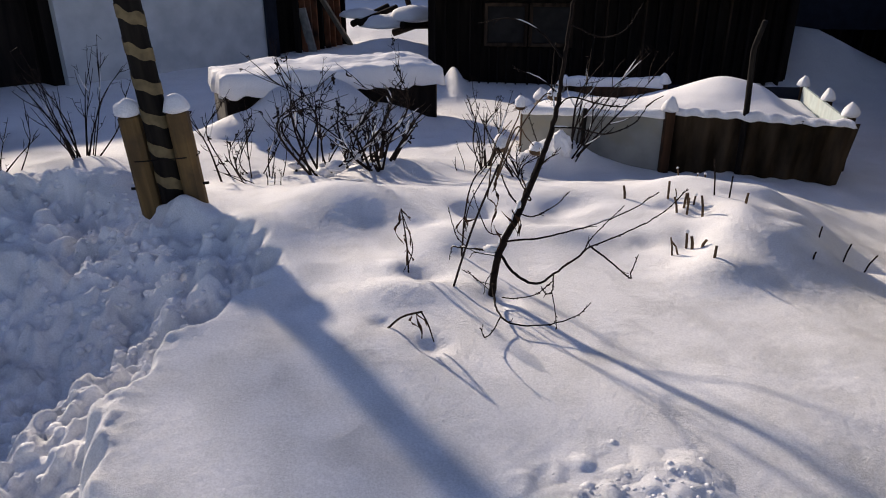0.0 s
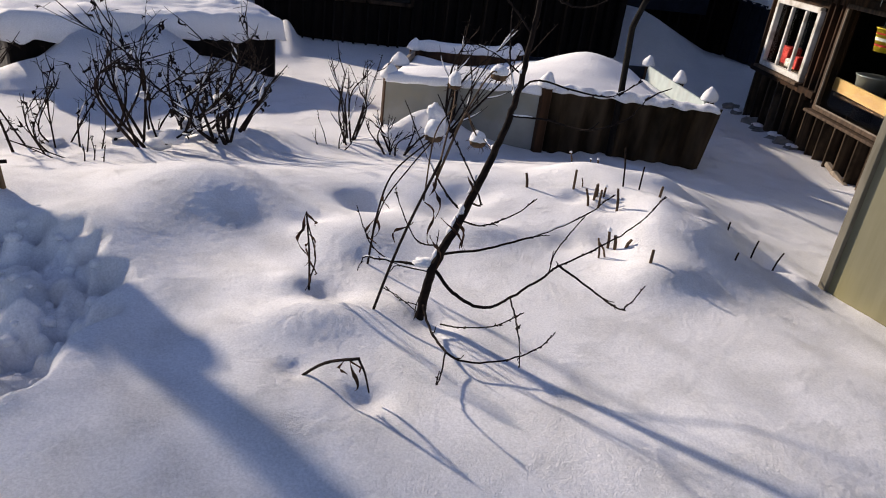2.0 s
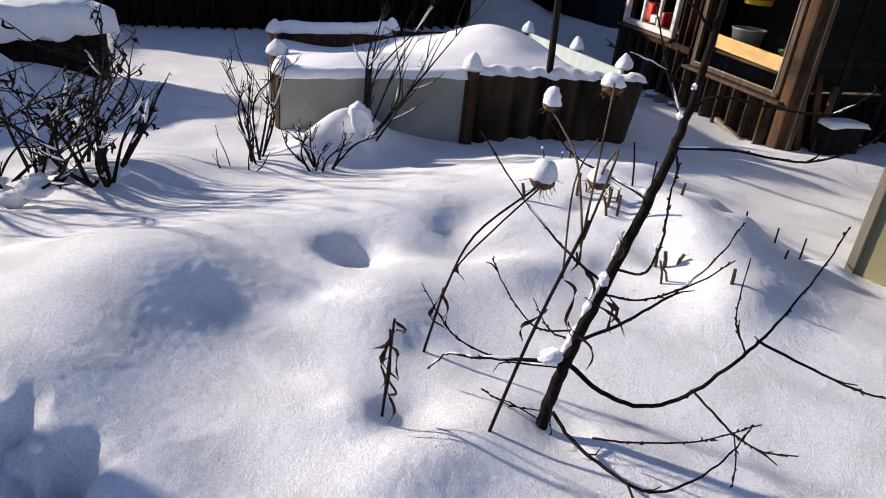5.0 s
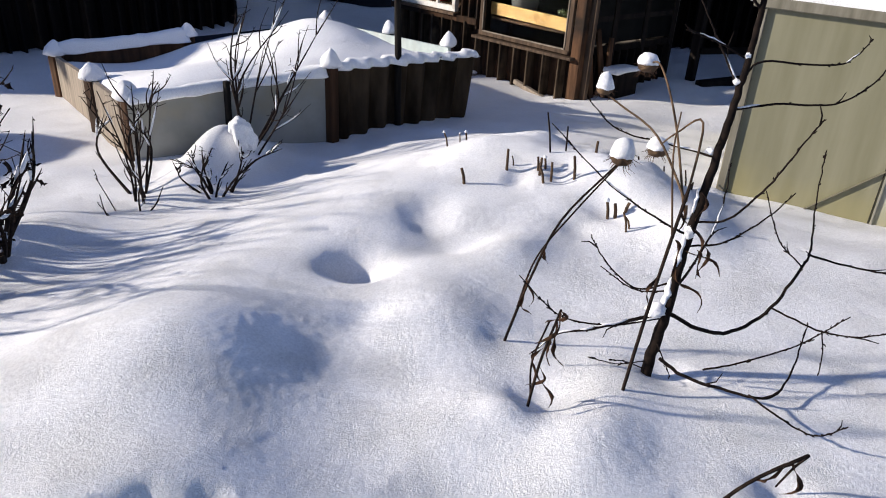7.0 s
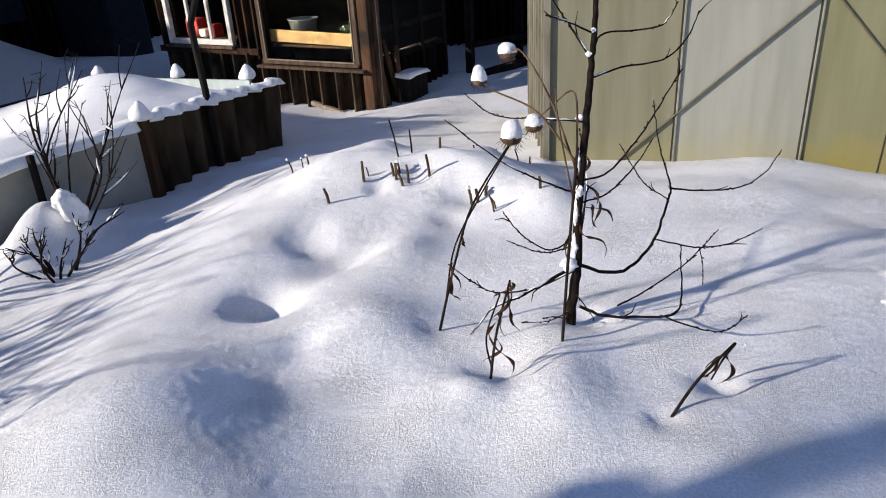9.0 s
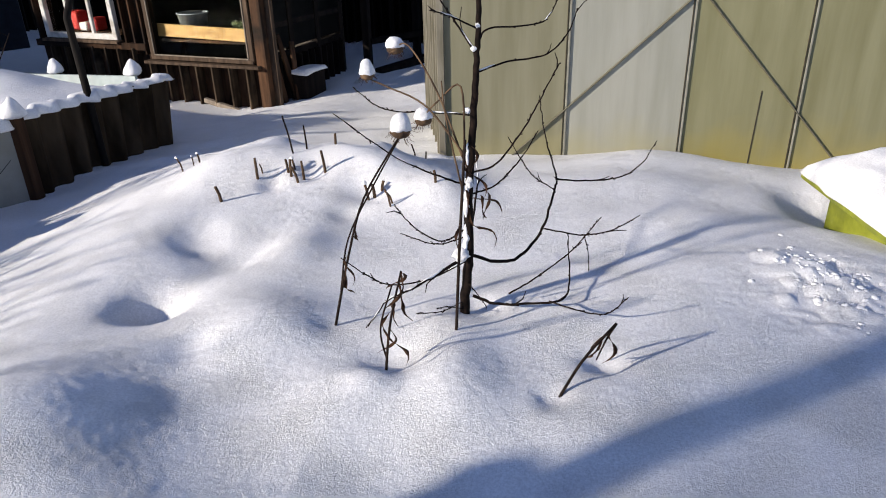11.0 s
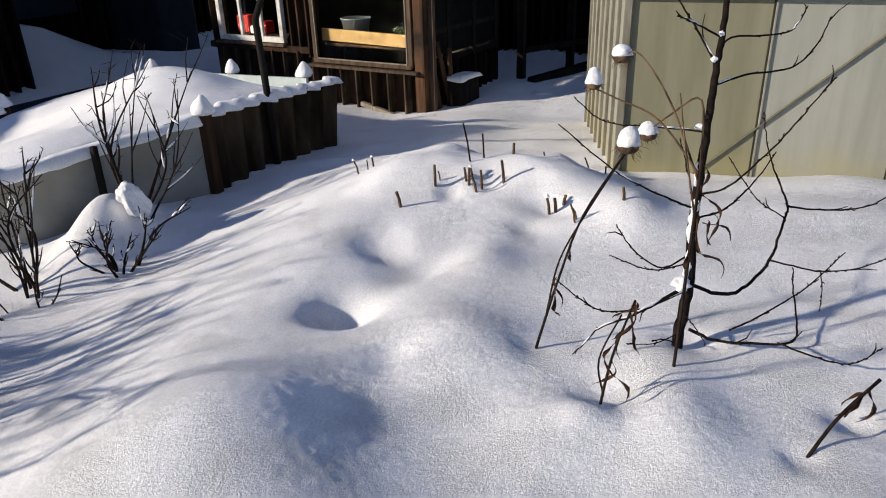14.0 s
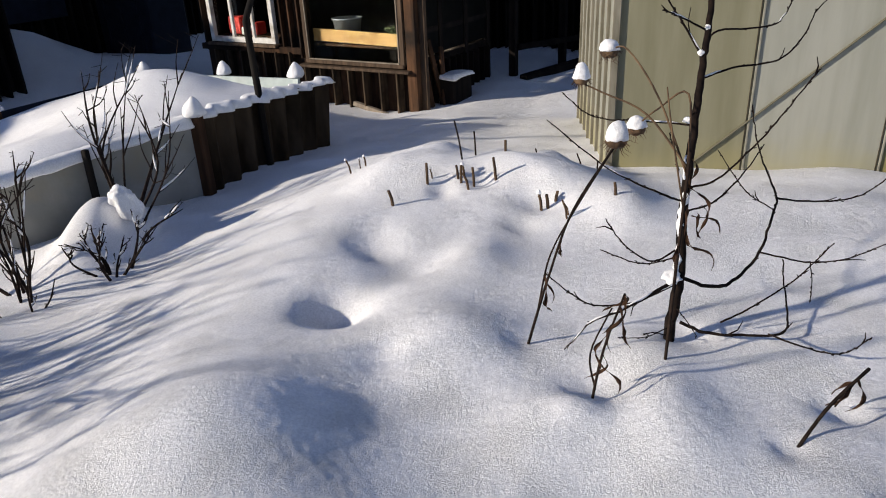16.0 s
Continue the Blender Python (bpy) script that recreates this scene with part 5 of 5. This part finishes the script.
shrub("rose_bush", (-1.5, 5.7), 8, 0.66, 0.55, "bare tangled rose bush with drooping stems", 5, 7, 0.12, 0, 0.009, 0.25, curl=0.35)
shrub("rose_bush", (-0.6, 6.0), 8, 0.6, 0.4, "bare thorny rose bush with dried leaves and snow", 6, 7, 0.15, 0, 0.011, 0.25, curl=0.4)
shrub("gnarled_shrub", (-0.42, 5.62), 9, 0.42, 0.4, "low gnarled shrub with thick snow-dusted stems", 7, 5, 0.3, 0, 0.017, 0.12, curl=0.35)
shrub("young_shrub", (0.43, 5.88), 8, 0.64, 0.26, "thin bare upright shrub before the white panel", 8, 6, 0.25, 0, 0.011, 0.06, curl=0.28)
shrub("young_shrub", (0.3, 5.8), 4, 0.2, 0.2, "low bare twigs sticking out of the snow", 9, 2, 0.1, 0, 0.006, 0.08)
shrub("snowy_shrub", (1.15, 5.82), 7, 0.72, 0.35, "bare shrub with snow clots leaning before the bed", 10, 6, 0.25, 1, 0.011, 0.08, (0.5, 0.05), curl=0.25)
shrub("snowy_shrub", (0.72, 5.6), 9, 0.32, 0.3, "low bare shrub half buried in snow", 12, 6, 0.3, 0, 0.010, 0.08, (0.3, -0.2), curl=0.28)
shrub("prunings", (-1.2, 5.15), 7, 0.16, 0.4, "thin dry twigs lying in the snow", 13, 2, 0.2, 0, 0.006, 0.35)
# ---- things in and about the house ----
GLOW_WOOD = material("fresh_pine_plank", (0.42, 0.24, 0.09), 0.65, (0.55, 0.34, 0.14), 12, stretch=(0.15, 0.15, 1), bump=0.001, spots=(0.3, 0.16, 0.06), spot_scale=7)
YELLOW = material("yellow_plastic", (0.62, 0.42, 0.02), 0.4, (0.68, 0.48, 0.05), 8)
GREY_METAL = material("dull_grey_metal", (0.3, 0.32, 0.34), 0.4, (0.4, 0.42, 0.44), 8, metal=0.3)
RED = material("red_plastic", (0.4, 0.02, 0.02), 0.45, (0.5, 0.04, 0.03), 8)
LEAF_GREEN = material("pale_leaf", (0.10, 0.13, 0.06), 0.6, (0.2, 0.22, 0.12), 20)
WHITE_CLOTH = material("white_plastic", (0.6, 0.58, 0.55), 0.5, (0.7, 0.68, 0.66), 8)

sill_plank = tagged(new("plank"), "fresh pine plank lying across the inside of the window", "plank")
part("board", beam(hp(0.13, -0.06, 0.2), hp(1.33, -0.06, 0.23), 0.03, 0.13, 0.004), GLOW_WOOD, sill_plank)
ledge = tagged(new("shelf"), "dark wooden shelf behind the window", "shelf")
part("board", beam(hp(0.12, -0.26, 0.12), hp(1.34, -0.26, 0.12), 0.36, 0.03, 0.004), BROWN_WOOD, ledge)
for a_ in (0.2, 1.26):
    part("bracket", beam(hp(a_, -0.3, 0.1), hp(a_, -0.3, -0.5), 0.05, 0.05, 0.004, tuple(HU)), BROWN_WOOD, ledge)


def vessel(name, at, r0, r1, tall, mat, label, category, bands=None, lid=False):
    """An open round vessel with a rim and a thick wall."""
    v = thing(name, at, label, category)
    bm = bmesh.new()
    prof = [(0.001, 0.004), (r0, 0.0), (r1, tall), (r1 * 1.05, tall), (r1 * 1.05, tall - 0.012), (r1 * 0.94, tall - 0.004), (r0 * 0.92, 0.012), (0.001, 0.012)]
    rings = [[bm.verts.new((r * math.cos(a), r * math.sin(a), z)) for a in [i * math.tau / 24 for i in range(24)]] for r, z in prof]
    for p, q in zip(rings, rings[1:]):
        for i in range(24):
            bm.faces.new((p[i], p[(i + 1) % 24], q[(i + 1) % 24], q[i]))
    part("bowl", bm, mat, v, "", True)
    for z0, z1, m_ in bands or []:
        bm = bmesh.new()
        rr = [[bm.verts.new(((r0 + (r1 - r0) * z / tall + 0.002) * math.cos(a), (r0 + (r1 - r0) * z / tall + 0.002) * math.sin(a), z)) for a in [i * math.tau / 24 for i in range(24)]] for z in (z0, z1)]
        for i in range(24):
            bm.faces.new((rr[0][i], rr[0][(i + 1) % 24], rr[1][(i + 1) % 24], rr[1][i]))
        part("band", bm, m_, v, "", True)
    return v


vessel("basin", hp(0.98, -0.22, 0.137), 0.12, 0.16, 0.26, GREY_METAL, "dull grey metal basin on the shelf behind glass", "basin")
bk = vessel("bucket", hp(1.05, -0.3, 0.62), 0.13, 0.16, 0.22, YELLOW, "yellow striped plastic bucket hanging behind the window", "bucket", [(0.05, 0.07, RED), (0.10, 0.13, WHITE_CLOTH), (0.16, 0.175, RED)])
hook = part("handle", tube(bmesh.new(), [(0.16 * math.cos(a), 0, 0.21 + 0.3 * math.sin(a)) for a in [i * math.pi / 12 for i in range(13)]], 0.004, 0.004, 6), GREY_METAL, bk)
part("cord", tube(bmesh.new(), [(0, 0, 0.5), (0, 0, 0.65)], 0.003, 0.003, 5), DARK_WOOD, bk)
pl = thing("potted_plant", hp(0.33, -0.18, 0.137), "small potted plant with pale leaves behind the window", "plant")
bm = bmesh.new()
bmesh.ops.create_cone(bm, cap_ends=True, segments=16, radius1=0.05, radius2=0.065, depth=0.1)
bmesh.ops.translate(bm, vec=(0, 0, 0.05), verts=bm.verts)
part("pot", bm, BROWN_WOOD, pl)
rr = random.Random(3)
bm = bmesh.new()
for k in range(34):
    a, e = rr.uniform(0, math.tau), rr.uniform(0.1, 1.3)
    leaf(bm, (0, 0, 0.1), (math.cos(a) * math.cos(e), math.sin(a) * math.cos(e), math.sin(e)), rr.uniform(0.06, 0.14), 0.03, k)
tagged(part("leaves", bm, LEAF_GREEN, pl), kind="stuff")
for k, (a_, d_, w_, h_, m_, lb, ct) in enumerate([(2.55, -0.14, 0.2, 0.2, RED, "red plastic crate behind the window", "crate"), (2.22, -0.12, 0.1, 0.14, RED, "small red box behind the window", "box"), (2.35, -0.1, 0.12, 0.09, WHITE_CLOTH, "crumpled white bag behind the window", "bag"), (2.7, -0.3, 0.12, 0.5, BLUE_PAINT, "tall dark blue canister behind the window", "canister")]):
    b = thing("crate" if k < 2 else ct, hp(a_, d_, 0.19), lb, ct)
    bm = bmesh.new()
    box(bm, (0.16, w_, h_), (0, 0, h_ / 2), Matrix.Rotation(math.atan2(HU.y, HU.x) - math.pi / 2, 3, "Z"), 0.012)
    part("body", bm, m_, b)
wshelf = tagged(new("shelf"), "dark shelf board behind the white window", "shelf")
part("board", beam(hp(1.85, -0.2, 0.17), hp(2.8, -0.2, 0.17), 0.3, 0.03, 0.004), BROWN_WOOD, wshelf)
part("bracket", beam(hp(2.3, -0.3, 0.15), hp(2.3, -0.3, -0.5), 0.05, 0.05, 0.004, tuple(HU)), BROWN_WOOD, wshelf)

# icicles and debris under the eave, rubble at the foot of the wall
rr = random.Random(21)
ICE = bpy.data.materials.new("ice")
ICE.use_nodes = True
ib = ICE.node_tree.nodes["Principled BSDF"]
ib.inputs["Base Color"].default_value, ib.inputs["Roughness"].default_value, ib.inputs["Transmission Weight"].default_value = (0.85, 0.9, 0.95, 1), 0.15, 0.6
for k in range(11):
    a_ = rr.uniform(-0.2, 2.9)
    ln = rr.uniform(0.04, 0.12)
    part("icicle", tube(bmesh.new(), [hp(a_, 0.3, 1.16), hp(a_ + 0.003, 0.3, 1.16 - ln * 0.6), hp(a_, 0.3, 1.16 - ln)], 0.008, 0.001, 6), ICE, house, "clear icicle")
part("eave_beam", beam(hp(-0.4, 0.2, 1.2), hp(3.5, 0.2, 1.2), 0.08, 0.1, 0.006), DARK_WOOD, house)
for k in range(13):
    a_ = -0.1 + k * 0.3
    part("rafter_end", beam(hp(a_, 0.02, 1.24), hp(a_, 0.36, 1.17), 0.06, 0.08, 0.005), DARK_WOOD, house)
for k in range(8):
    a_ = 1.45 + k * 0.22 + rr.uniform(-0.08, 0.08)
    r_ = rr.uniform(0.05, 0.1)
    p_ = hp(a_, 0.1 + rr.uniform(0, 0.08), 0)
    st = thing("stone", (p_.x, p_.y, float(ground(p_.x, p_.y)) - 0.01), "rough grey stone at the foot of the house wall", "stone", "stones along the house wall")
    bm = bmesh.new()
    bmesh.ops.create_icosphere(bm, subdivisions=2, radius=1)
    for v in bm.verts:
        n_ = 1 + 0.5 * noise.noise(v.co * 1.3 + Vector((k * 4.0, 0, 0)))
        v.co = Vector((v.co.x * r_ * 1.4, v.co.y * r_, v.co.z * r_ * 0.8)) * n_
    part("rock", bm, CONCRETE, st)
    if k % 2:
        continue
    bm = dome(r_ * 1.0, r_ * 0.4, k)
    bmesh.ops.translate(bm, vec=(0.01, 0.01, r_ * 0.55), verts=bm.verts)
    part("snow_cap", bm, SNOW_CAP, st, "", True)
slab = tagged(new("board_offcut"), "snowy board lying at the foot of the wall", "board")
part("board", beam(hp(0.28, 0.12, -0.545), hp(0.75, 0.08, -0.46), 0.05, 0.05, 0.006), FRAME_WOOD, slab)

# planks leaning at the corner, snow-topped block, porch posts
for k, (p_, q_) in enumerate([((-0.1, -0.2), (-0.05, -0.05)), ((-0.16, -0.35), (-0.06, -0.2)), ((-0.2, -0.28), (-0.08, -0.42))]):
    lp = tagged(new("leaning_plank"), "dark weathered plank leaning on the house corner", "plank", "planks leaning at the corner")
    part("board", beam(hp(p_[0], p_[1], -0.6), hp(q_[0], q_[1], 0.3 - 0.1 * k), 0.07, 0.025, 0.004, tuple(HU)), BROWN_WOOD, lp)
blk = thing("chopping_block", hp(-0.2, -0.5, -0.6), "dark timber block topped with snow beside the porch", "timber block", turn=math.atan2(HV.y, HV.x))
bm = bmesh.new()
box(bm, (0.4, 0.2, 0.4), (0, 0, 0.2), None, 0.02)
part("body", bm, DARK_WOOD, blk)
bm = snow_slab(0.42, 0.22, 0.03, 31, 0.02, 0.02, 3.0, 0.012)
bmesh.ops.translate(bm, vec=(0, 0, 0.4), verts=bm.verts)
part("snow_cover", bm, SNOW_CAP, blk, "", True)

porch = tagged(new("porch"), "dark open timber porch behind the house corner", "porch")
PO = Vector((HV.x, HV.y, 0))
for d_, a_ in ((1.75, -0.3), (2.7, -0.55), (3.6, -0.9)):
    part("post", beam(hp(a_, -d_, -0.7), hp(a_, -d_, 2.0), 0.09, 0.09, 0.006, tuple(HU)), DARK_WOOD, porch)
part("rail", beam(hp(-0.35, -1.75, -0.1), hp(-0.95, -3.7, -0.15), 0.05, 0.07, 0.005), DARK_WOOD, porch)
part("ground_beam", beam(hp(-0.5, -1.6, -0.45), hp(-0.95, -3.4, -0.42), 0.12, 0.12, 0.01), DARK_WOOD, porch)
for k in range(46):
    p_ = hp(2.9 - k * 0.15, -3.9 + 0.02 * (k % 3), -0.7)
    part("board", beam(p_, p_ + Vector((0, 0, 3.0)), 0.14, 0.025, 0.003, tuple(HU)), DARK_WOOD, porch)
bm = bmesh.new()
box(bm, (0.06, 7.2, 3.0), hp(-0.6, -4.0, 0.8), Matrix((HV, HU, Vector((0, 0, 1)))).transposed())
part("back_wall", bm, DARK_WOOD, porch)
bm = bmesh.new()
box(bm, (2.6, 1.9, 0.06), hp(-0.2, -2.9, 2.05), Matrix((HV, HU, Vector((0, 0, 1)))).transposed())
part("roof", bm, DARK_WOOD, porch)

# dark blue tank at the far end of the house
tank = thing("water_tank", (8.15, 10.95, -0.6), "dark blue square tank under a thick snow load", "tank", turn=math.atan2(1.57, 0.5) + math.pi)
bm = bmesh.new()
box(bm, (1.3, 0.7, 1.2), (0, 0, 0.6), None, 0.03)
body = part("body", bm, BLUE_PAINT, tank)
for x_ in (-0.42, 0.0, 0.42):
    part("rib", beam((x_, -0.36, 0.05), (x_, -0.36, 1.15), 0.04, 0.03, 0.006, (0, 1, 0)), BLUE_PAINT, tank)
part("rim", beam((-0.67, -0.365, 1.17), (0.67, -0.365, 1.17), 0.05, 0.06, 0.008), BLUE_PAINT, tank)
bm = snow_slab(1.36, 0.78, 0.26, 71, 0.04, 0.05, 3.0, 0.03)
bmesh.ops.translate(bm, vec=(0, 0, 1.2), verts=bm.verts)
part("snow_cover", bm, SNOW_CAP, tank, "thick rounded snow load", True)

# ---- the well by the path ----
well = tagged(new("well"), "lime-green wooden well box with a snow-covered lid", "well")
WM0, WE = Vector((0.87, 1.37, 0)), Vector((0.84, 0.07, 0)).normalized()
WD = Vector((WE.y, -WE.x, 0))
wm = Matrix((WE, -WD, Vector((0, 0, 1)))).transposed()
mid = WM0 + WE * 0.42 + WD * 0.42
bm = bmesh.new()
box(bm, (0.84, 0.84, 0.035), mid + Vector((0, 0, 0.042)), wm, 0.004)
lid = part("lid", bm, GREEN_PAINT, well, "lime-green plank lid")
for k in range(4):
    o = (-1, 1)[k % 2]
    p_ = (mid + WD * 0.30 * o - WE * 0.30, mid + WD * 0.30 * o + WE * 0.30) if k < 2 else (mid + WE * 0.30 * o - WD * 0.276, mid + WE * 0.30 * o + WD * 0.276)
    part("side_board", beam(p_[0] + Vector((0, 0, -0.19)), p_[1] + Vector((0, 0, -0.19)), 0.024, 0.42, 0.004), GREEN_PAINT, well)
bm = snow_slab(0.86, 0.86, 0.12, 44, 0.025, 0.01, 3.2, 0.02, lambda u, v: 0.07 * (1 - u * u) * (1 - v * v))
bmesh.ops.transform(bm, matrix=Matrix.Translation(mid + Vector((0, 0, 0.06))) @ wm.to_4x4(), verts=bm.verts)
part("snow_cover", bm, SNOW_CAP, lid, "smooth thick snow", True)

# ---- beyond the white outbuilding ----
ruin = tagged(new("lean_to"), "rusty orange lean-to with blue door and leaning boards", "lean-to")
OP, OU = Vector((-2.92, 13.28, 0)), Vector((1.3, 1.8, 0)).normalized()
ON = Vector((OU.y, -OU.x, 0))


def op(a, d, z):
    return OP + OU * a + ON * d + Vector((0, 0, z))


om = Matrix((OU, -ON, Vector((0, 0, 1)))).transposed()
rr = random.Random(17)
bm = bmesh.new()
box(bm, (2.3, 0.1, 2.0), op(1.15, -0.3, 0.3), om)
part("back_wall", bm, DARK_WOOD, ruin)
part("blue_door", beam(op(0.02, 0.05, 0.2), op(0.3, 0.05, 0.2), 0.04, 1.4, 0.01), BLUE_PAINT, ruin, "dull blue door leaf")
for k in range(9):
    a_ = 0.8 + k * 0.16
    part("board", beam(op(a_, 0.0 + 0.05 * rr.random(), -0.6), op(a_, 0.02, rr.uniform(0.9, 1.3)), 0.14, 0.03, 0.004, tuple(OU)), ORANGE_CLAY if k % 4 else DARK_WOOD, ruin)
part("leaning_board", beam(op(1.2, 0.15, 0.75), op(1.95, 0.3, -0.35), 0.16, 0.04, 0.004), FRAME_WOOD, ruin)
part("leaning_board", beam(op(0.85, 0.12, 0.4), op(1.0, 0.2, -0.4), 0.2, 0.04, 0.004, tuple(OU)), CONCRETE, ruin)
bm = bmesh.new()
box(bm, (2.5, 1.4, 0.08), op(1.15, -0.4, 1.3), om)
part("roof", bm, DARK_WOOD, ruin)

logs = thing("log_pile", at_ground(-0.7, 14.3), "snow-covered pile of dark logs with branches sticking out", "log pile")
for k in range(9):
    a_ = rr.uniform(-0.5, 0.9)
    b_ = Vector((rr.uniform(-0.7, 0.7), rr.uniform(-0.3, 0.3), rr.uniform(0.05, 0.35)))
    d_ = Vector((math.cos(a_), math.sin(a_), rr.uniform(-0.1, 0.5)))
    part("log", tube(bmesh.new(), [b_ - d_ * 0.45, b_ + d_ * 0.5], rr.uniform(0.05, 0.09), 0.05, 9), BARK, logs)
part("branch", tube(bmesh.new(), [(0.4, 0, 0.3), (0.25, 0, 0.85), (0.2, 0, 1.1)], 0.06, 0.03, 7), BARK, logs)
for k in range(5):
    bm = dome(rr.uniform(0.25, 0.45), rr.uniform(0.12, 0.25), k + 2)
    bmesh.ops.translate(bm, vec=(rr.uniform(-0.7, 0.7), rr.uniform(-0.3, 0.2), rr.uniform(0.1, 0.3)), verts=bm.verts)
    part("snow_cover", bm, SNOW_CAP, logs, "", True)

far = tagged(new("far_house"), "distant low white house with snowy roof", "house")
bm = bmesh.new()
box(bm, (9.0, 4.0, 2.2), (-1.0, 28.5, 0.6))
part("wall", bm, WHITEWASH, far)
for k in range(5):
    w_ = part("window", beam((-4.2 + k * 1.25, 26.46, 0.28), (-3.6 + k * 1.25, 26.46, 0.28), 0.08, 0.6, 0.02), FRAME_WOOD, far)
    bm = bmesh.new()
    box(bm, (0.46, 0.02, 0.46), (-3.9 + k * 1.25, 26.41, 0.28))
    part("pane", bm, GLASS, w_)
bm = bmesh.new()
box(bm, (9.6, 3.4, 0.1), (-1.0, 27.6, 1.5), Matrix.Rotation(radians(18), 3, "X"))
fr = part("roof", bm, DARK_WOOD, far)
bm = snow_slab(9.7, 3.5, 0.25, 61, 0.15, 0.05, 8, 0.03)
bmesh.ops.transform(bm, matrix=Matrix.Translation((-1.0, 27.6, 1.56)) @ Matrix.Rotation(radians(18), 4, "X"), verts=bm.verts)
part("roof_snow", bm, SNOW_CAP, fr, "", True)

# ---- the tall dark barn behind the drift, and the unseen shade wall ----
barn2 = tagged(new("barn"), "tall dark board barn behind a snowdrift", "barn")
BP, BU = Vector((4.9, 12.2, 0)), Vector((1, -0.12, 0)).normalized()
# boards and body rise out of view so their shadow covers the drift
for k in range(34):
    p_ = BP + BU * (0.1 + k * 0.19)
    part("board", beam(p_ + Vector((0, 0.01 * (k % 3), -0.8)), p_ + Vector((0, 0, 3.6)), 0.175, 0.03, 0.003, tuple(BU)), DARK_WOOD, barn2)
bm = bmesh.new()
box(bm, (6.6, 3.0, 4.4), BP + BU * 3.3 + Vector((0.15, 1.6, 1.4)), Matrix((BU, Vector((-BU.y, BU.x, 0)), Vector((0, 0, 1)))).transposed())
part("body", bm, DARK_WOOD, barn2)
# unseen block added behind the shed to throw shadow on drift and tank
bm = bmesh.new()
box(bm, (2.6, 1.6, 5.2), (3.7, 15.2, 1.9))
part("rear_wing", bm, DARK_WOOD, barn2)
bm = bmesh.new()
box(bm, (2.6, 0.06, 0.5), BP + BU * 1.3 + Vector((0, -0.12, 0.5)), Matrix((BU, Vector((-BU.y, BU.x, 0)), Vector((0, 0, 1)))).transposed())
part("dark_panel", bm, BLUE_PAINT, barn2, "dark blue sheet panel")
# overhang out of view, added to keep sky light off the drift
bm = bmesh.new()
box(bm, (7.4, 4.4, 0.12), BP + BU * 3.4 + Vector((0, -0.1, 3.75)), Matrix((BU, Vector((-BU.y, BU.x, 0)), Vector((0, 0, 1)))).transposed())
part("roof", bm, DARK_WOOD, barn2, "unseen wide roof added to darken the drift below")
tyre = thing("tyre", at_ground(5.3, 10.2, 0.0), "dark rubber tyre half sunk in the shaded drift", "tyre")
part("ring", tube(bmesh.new(), [(0.2 * math.cos(a), 0.05 * math.sin(a), -0.1 + 0.14 * math.sin(a) * -1) for a in [math.pi * 0.95 * i / 16 + 0.08 for i in range(17)]], 0.035, 0.035, 8), DARK_WOOD, tyre, "", True)

# plain board wall, out of view, added to shade the dug path
screen = tagged(new("shade_wall_west"), "unseen dark board wall added to shade the dug path", "wall", kind="structure")
bm = bmesh.new()
box(bm, (0.1, 3.0, 2.6), (-4.75, 6.0, 0.5))
part("board_face", bm, DARK_WOOD, screen)

# ---- the tall bare tree added unseen beyond the yard, whose crown softens the sun on the dug path ----
ASH_AT = Vector((-10.98, 17.17, 0.0))
ash = thing("shade_tree", ASH_AT, "unseen bare tree added beyond the yard to soften the sun", "tree")
r = random.Random(77)
part("trunk", tube(bmesh.new(), [(0, 0, -0.3), (0.05, 0.03, 3.0), (-0.04, 0.05, 6.0), (0.05, 0, 8.2), (0.0, 0.02, 9.6)], 0.13, 0.02, 9), BARK, ash, "", True)
for k in range(64):
    z0, a = r.uniform(5.7, 8.6), r.uniform(0, math.tau)
    ln = r.uniform(0.25, 0.85)
    b = Vector((0.0, 0.03, z0))
    out = Vector((math.cos(a), math.sin(a), 0))
    p = curve_pts([b, b + out * ln * 0.5 + Vector((r.gauss(0, 0.06), r.gauss(0, 0.06), ln * 0.22)), b + out * ln + Vector((0, 0, ln * r.uniform(0.35, 0.8)))], 4)
    bm = tube(bmesh.new(), p, 0.012, 0.005, 5)
    for _ in range(22):
        q = p[r.randrange(2, len(p))]
        w = Vector((r.gauss(0, 1), r.gauss(0, 1), r.gauss(0.5, 0.8))).normalized() * r.uniform(0.2, 0.5)
        tube(bm, [q, q + w * 0.5 + Vector((0, 0, 0.03)), q + w], 0.005, 0.003, 4)
    part("limb", bm, BARK, ash)
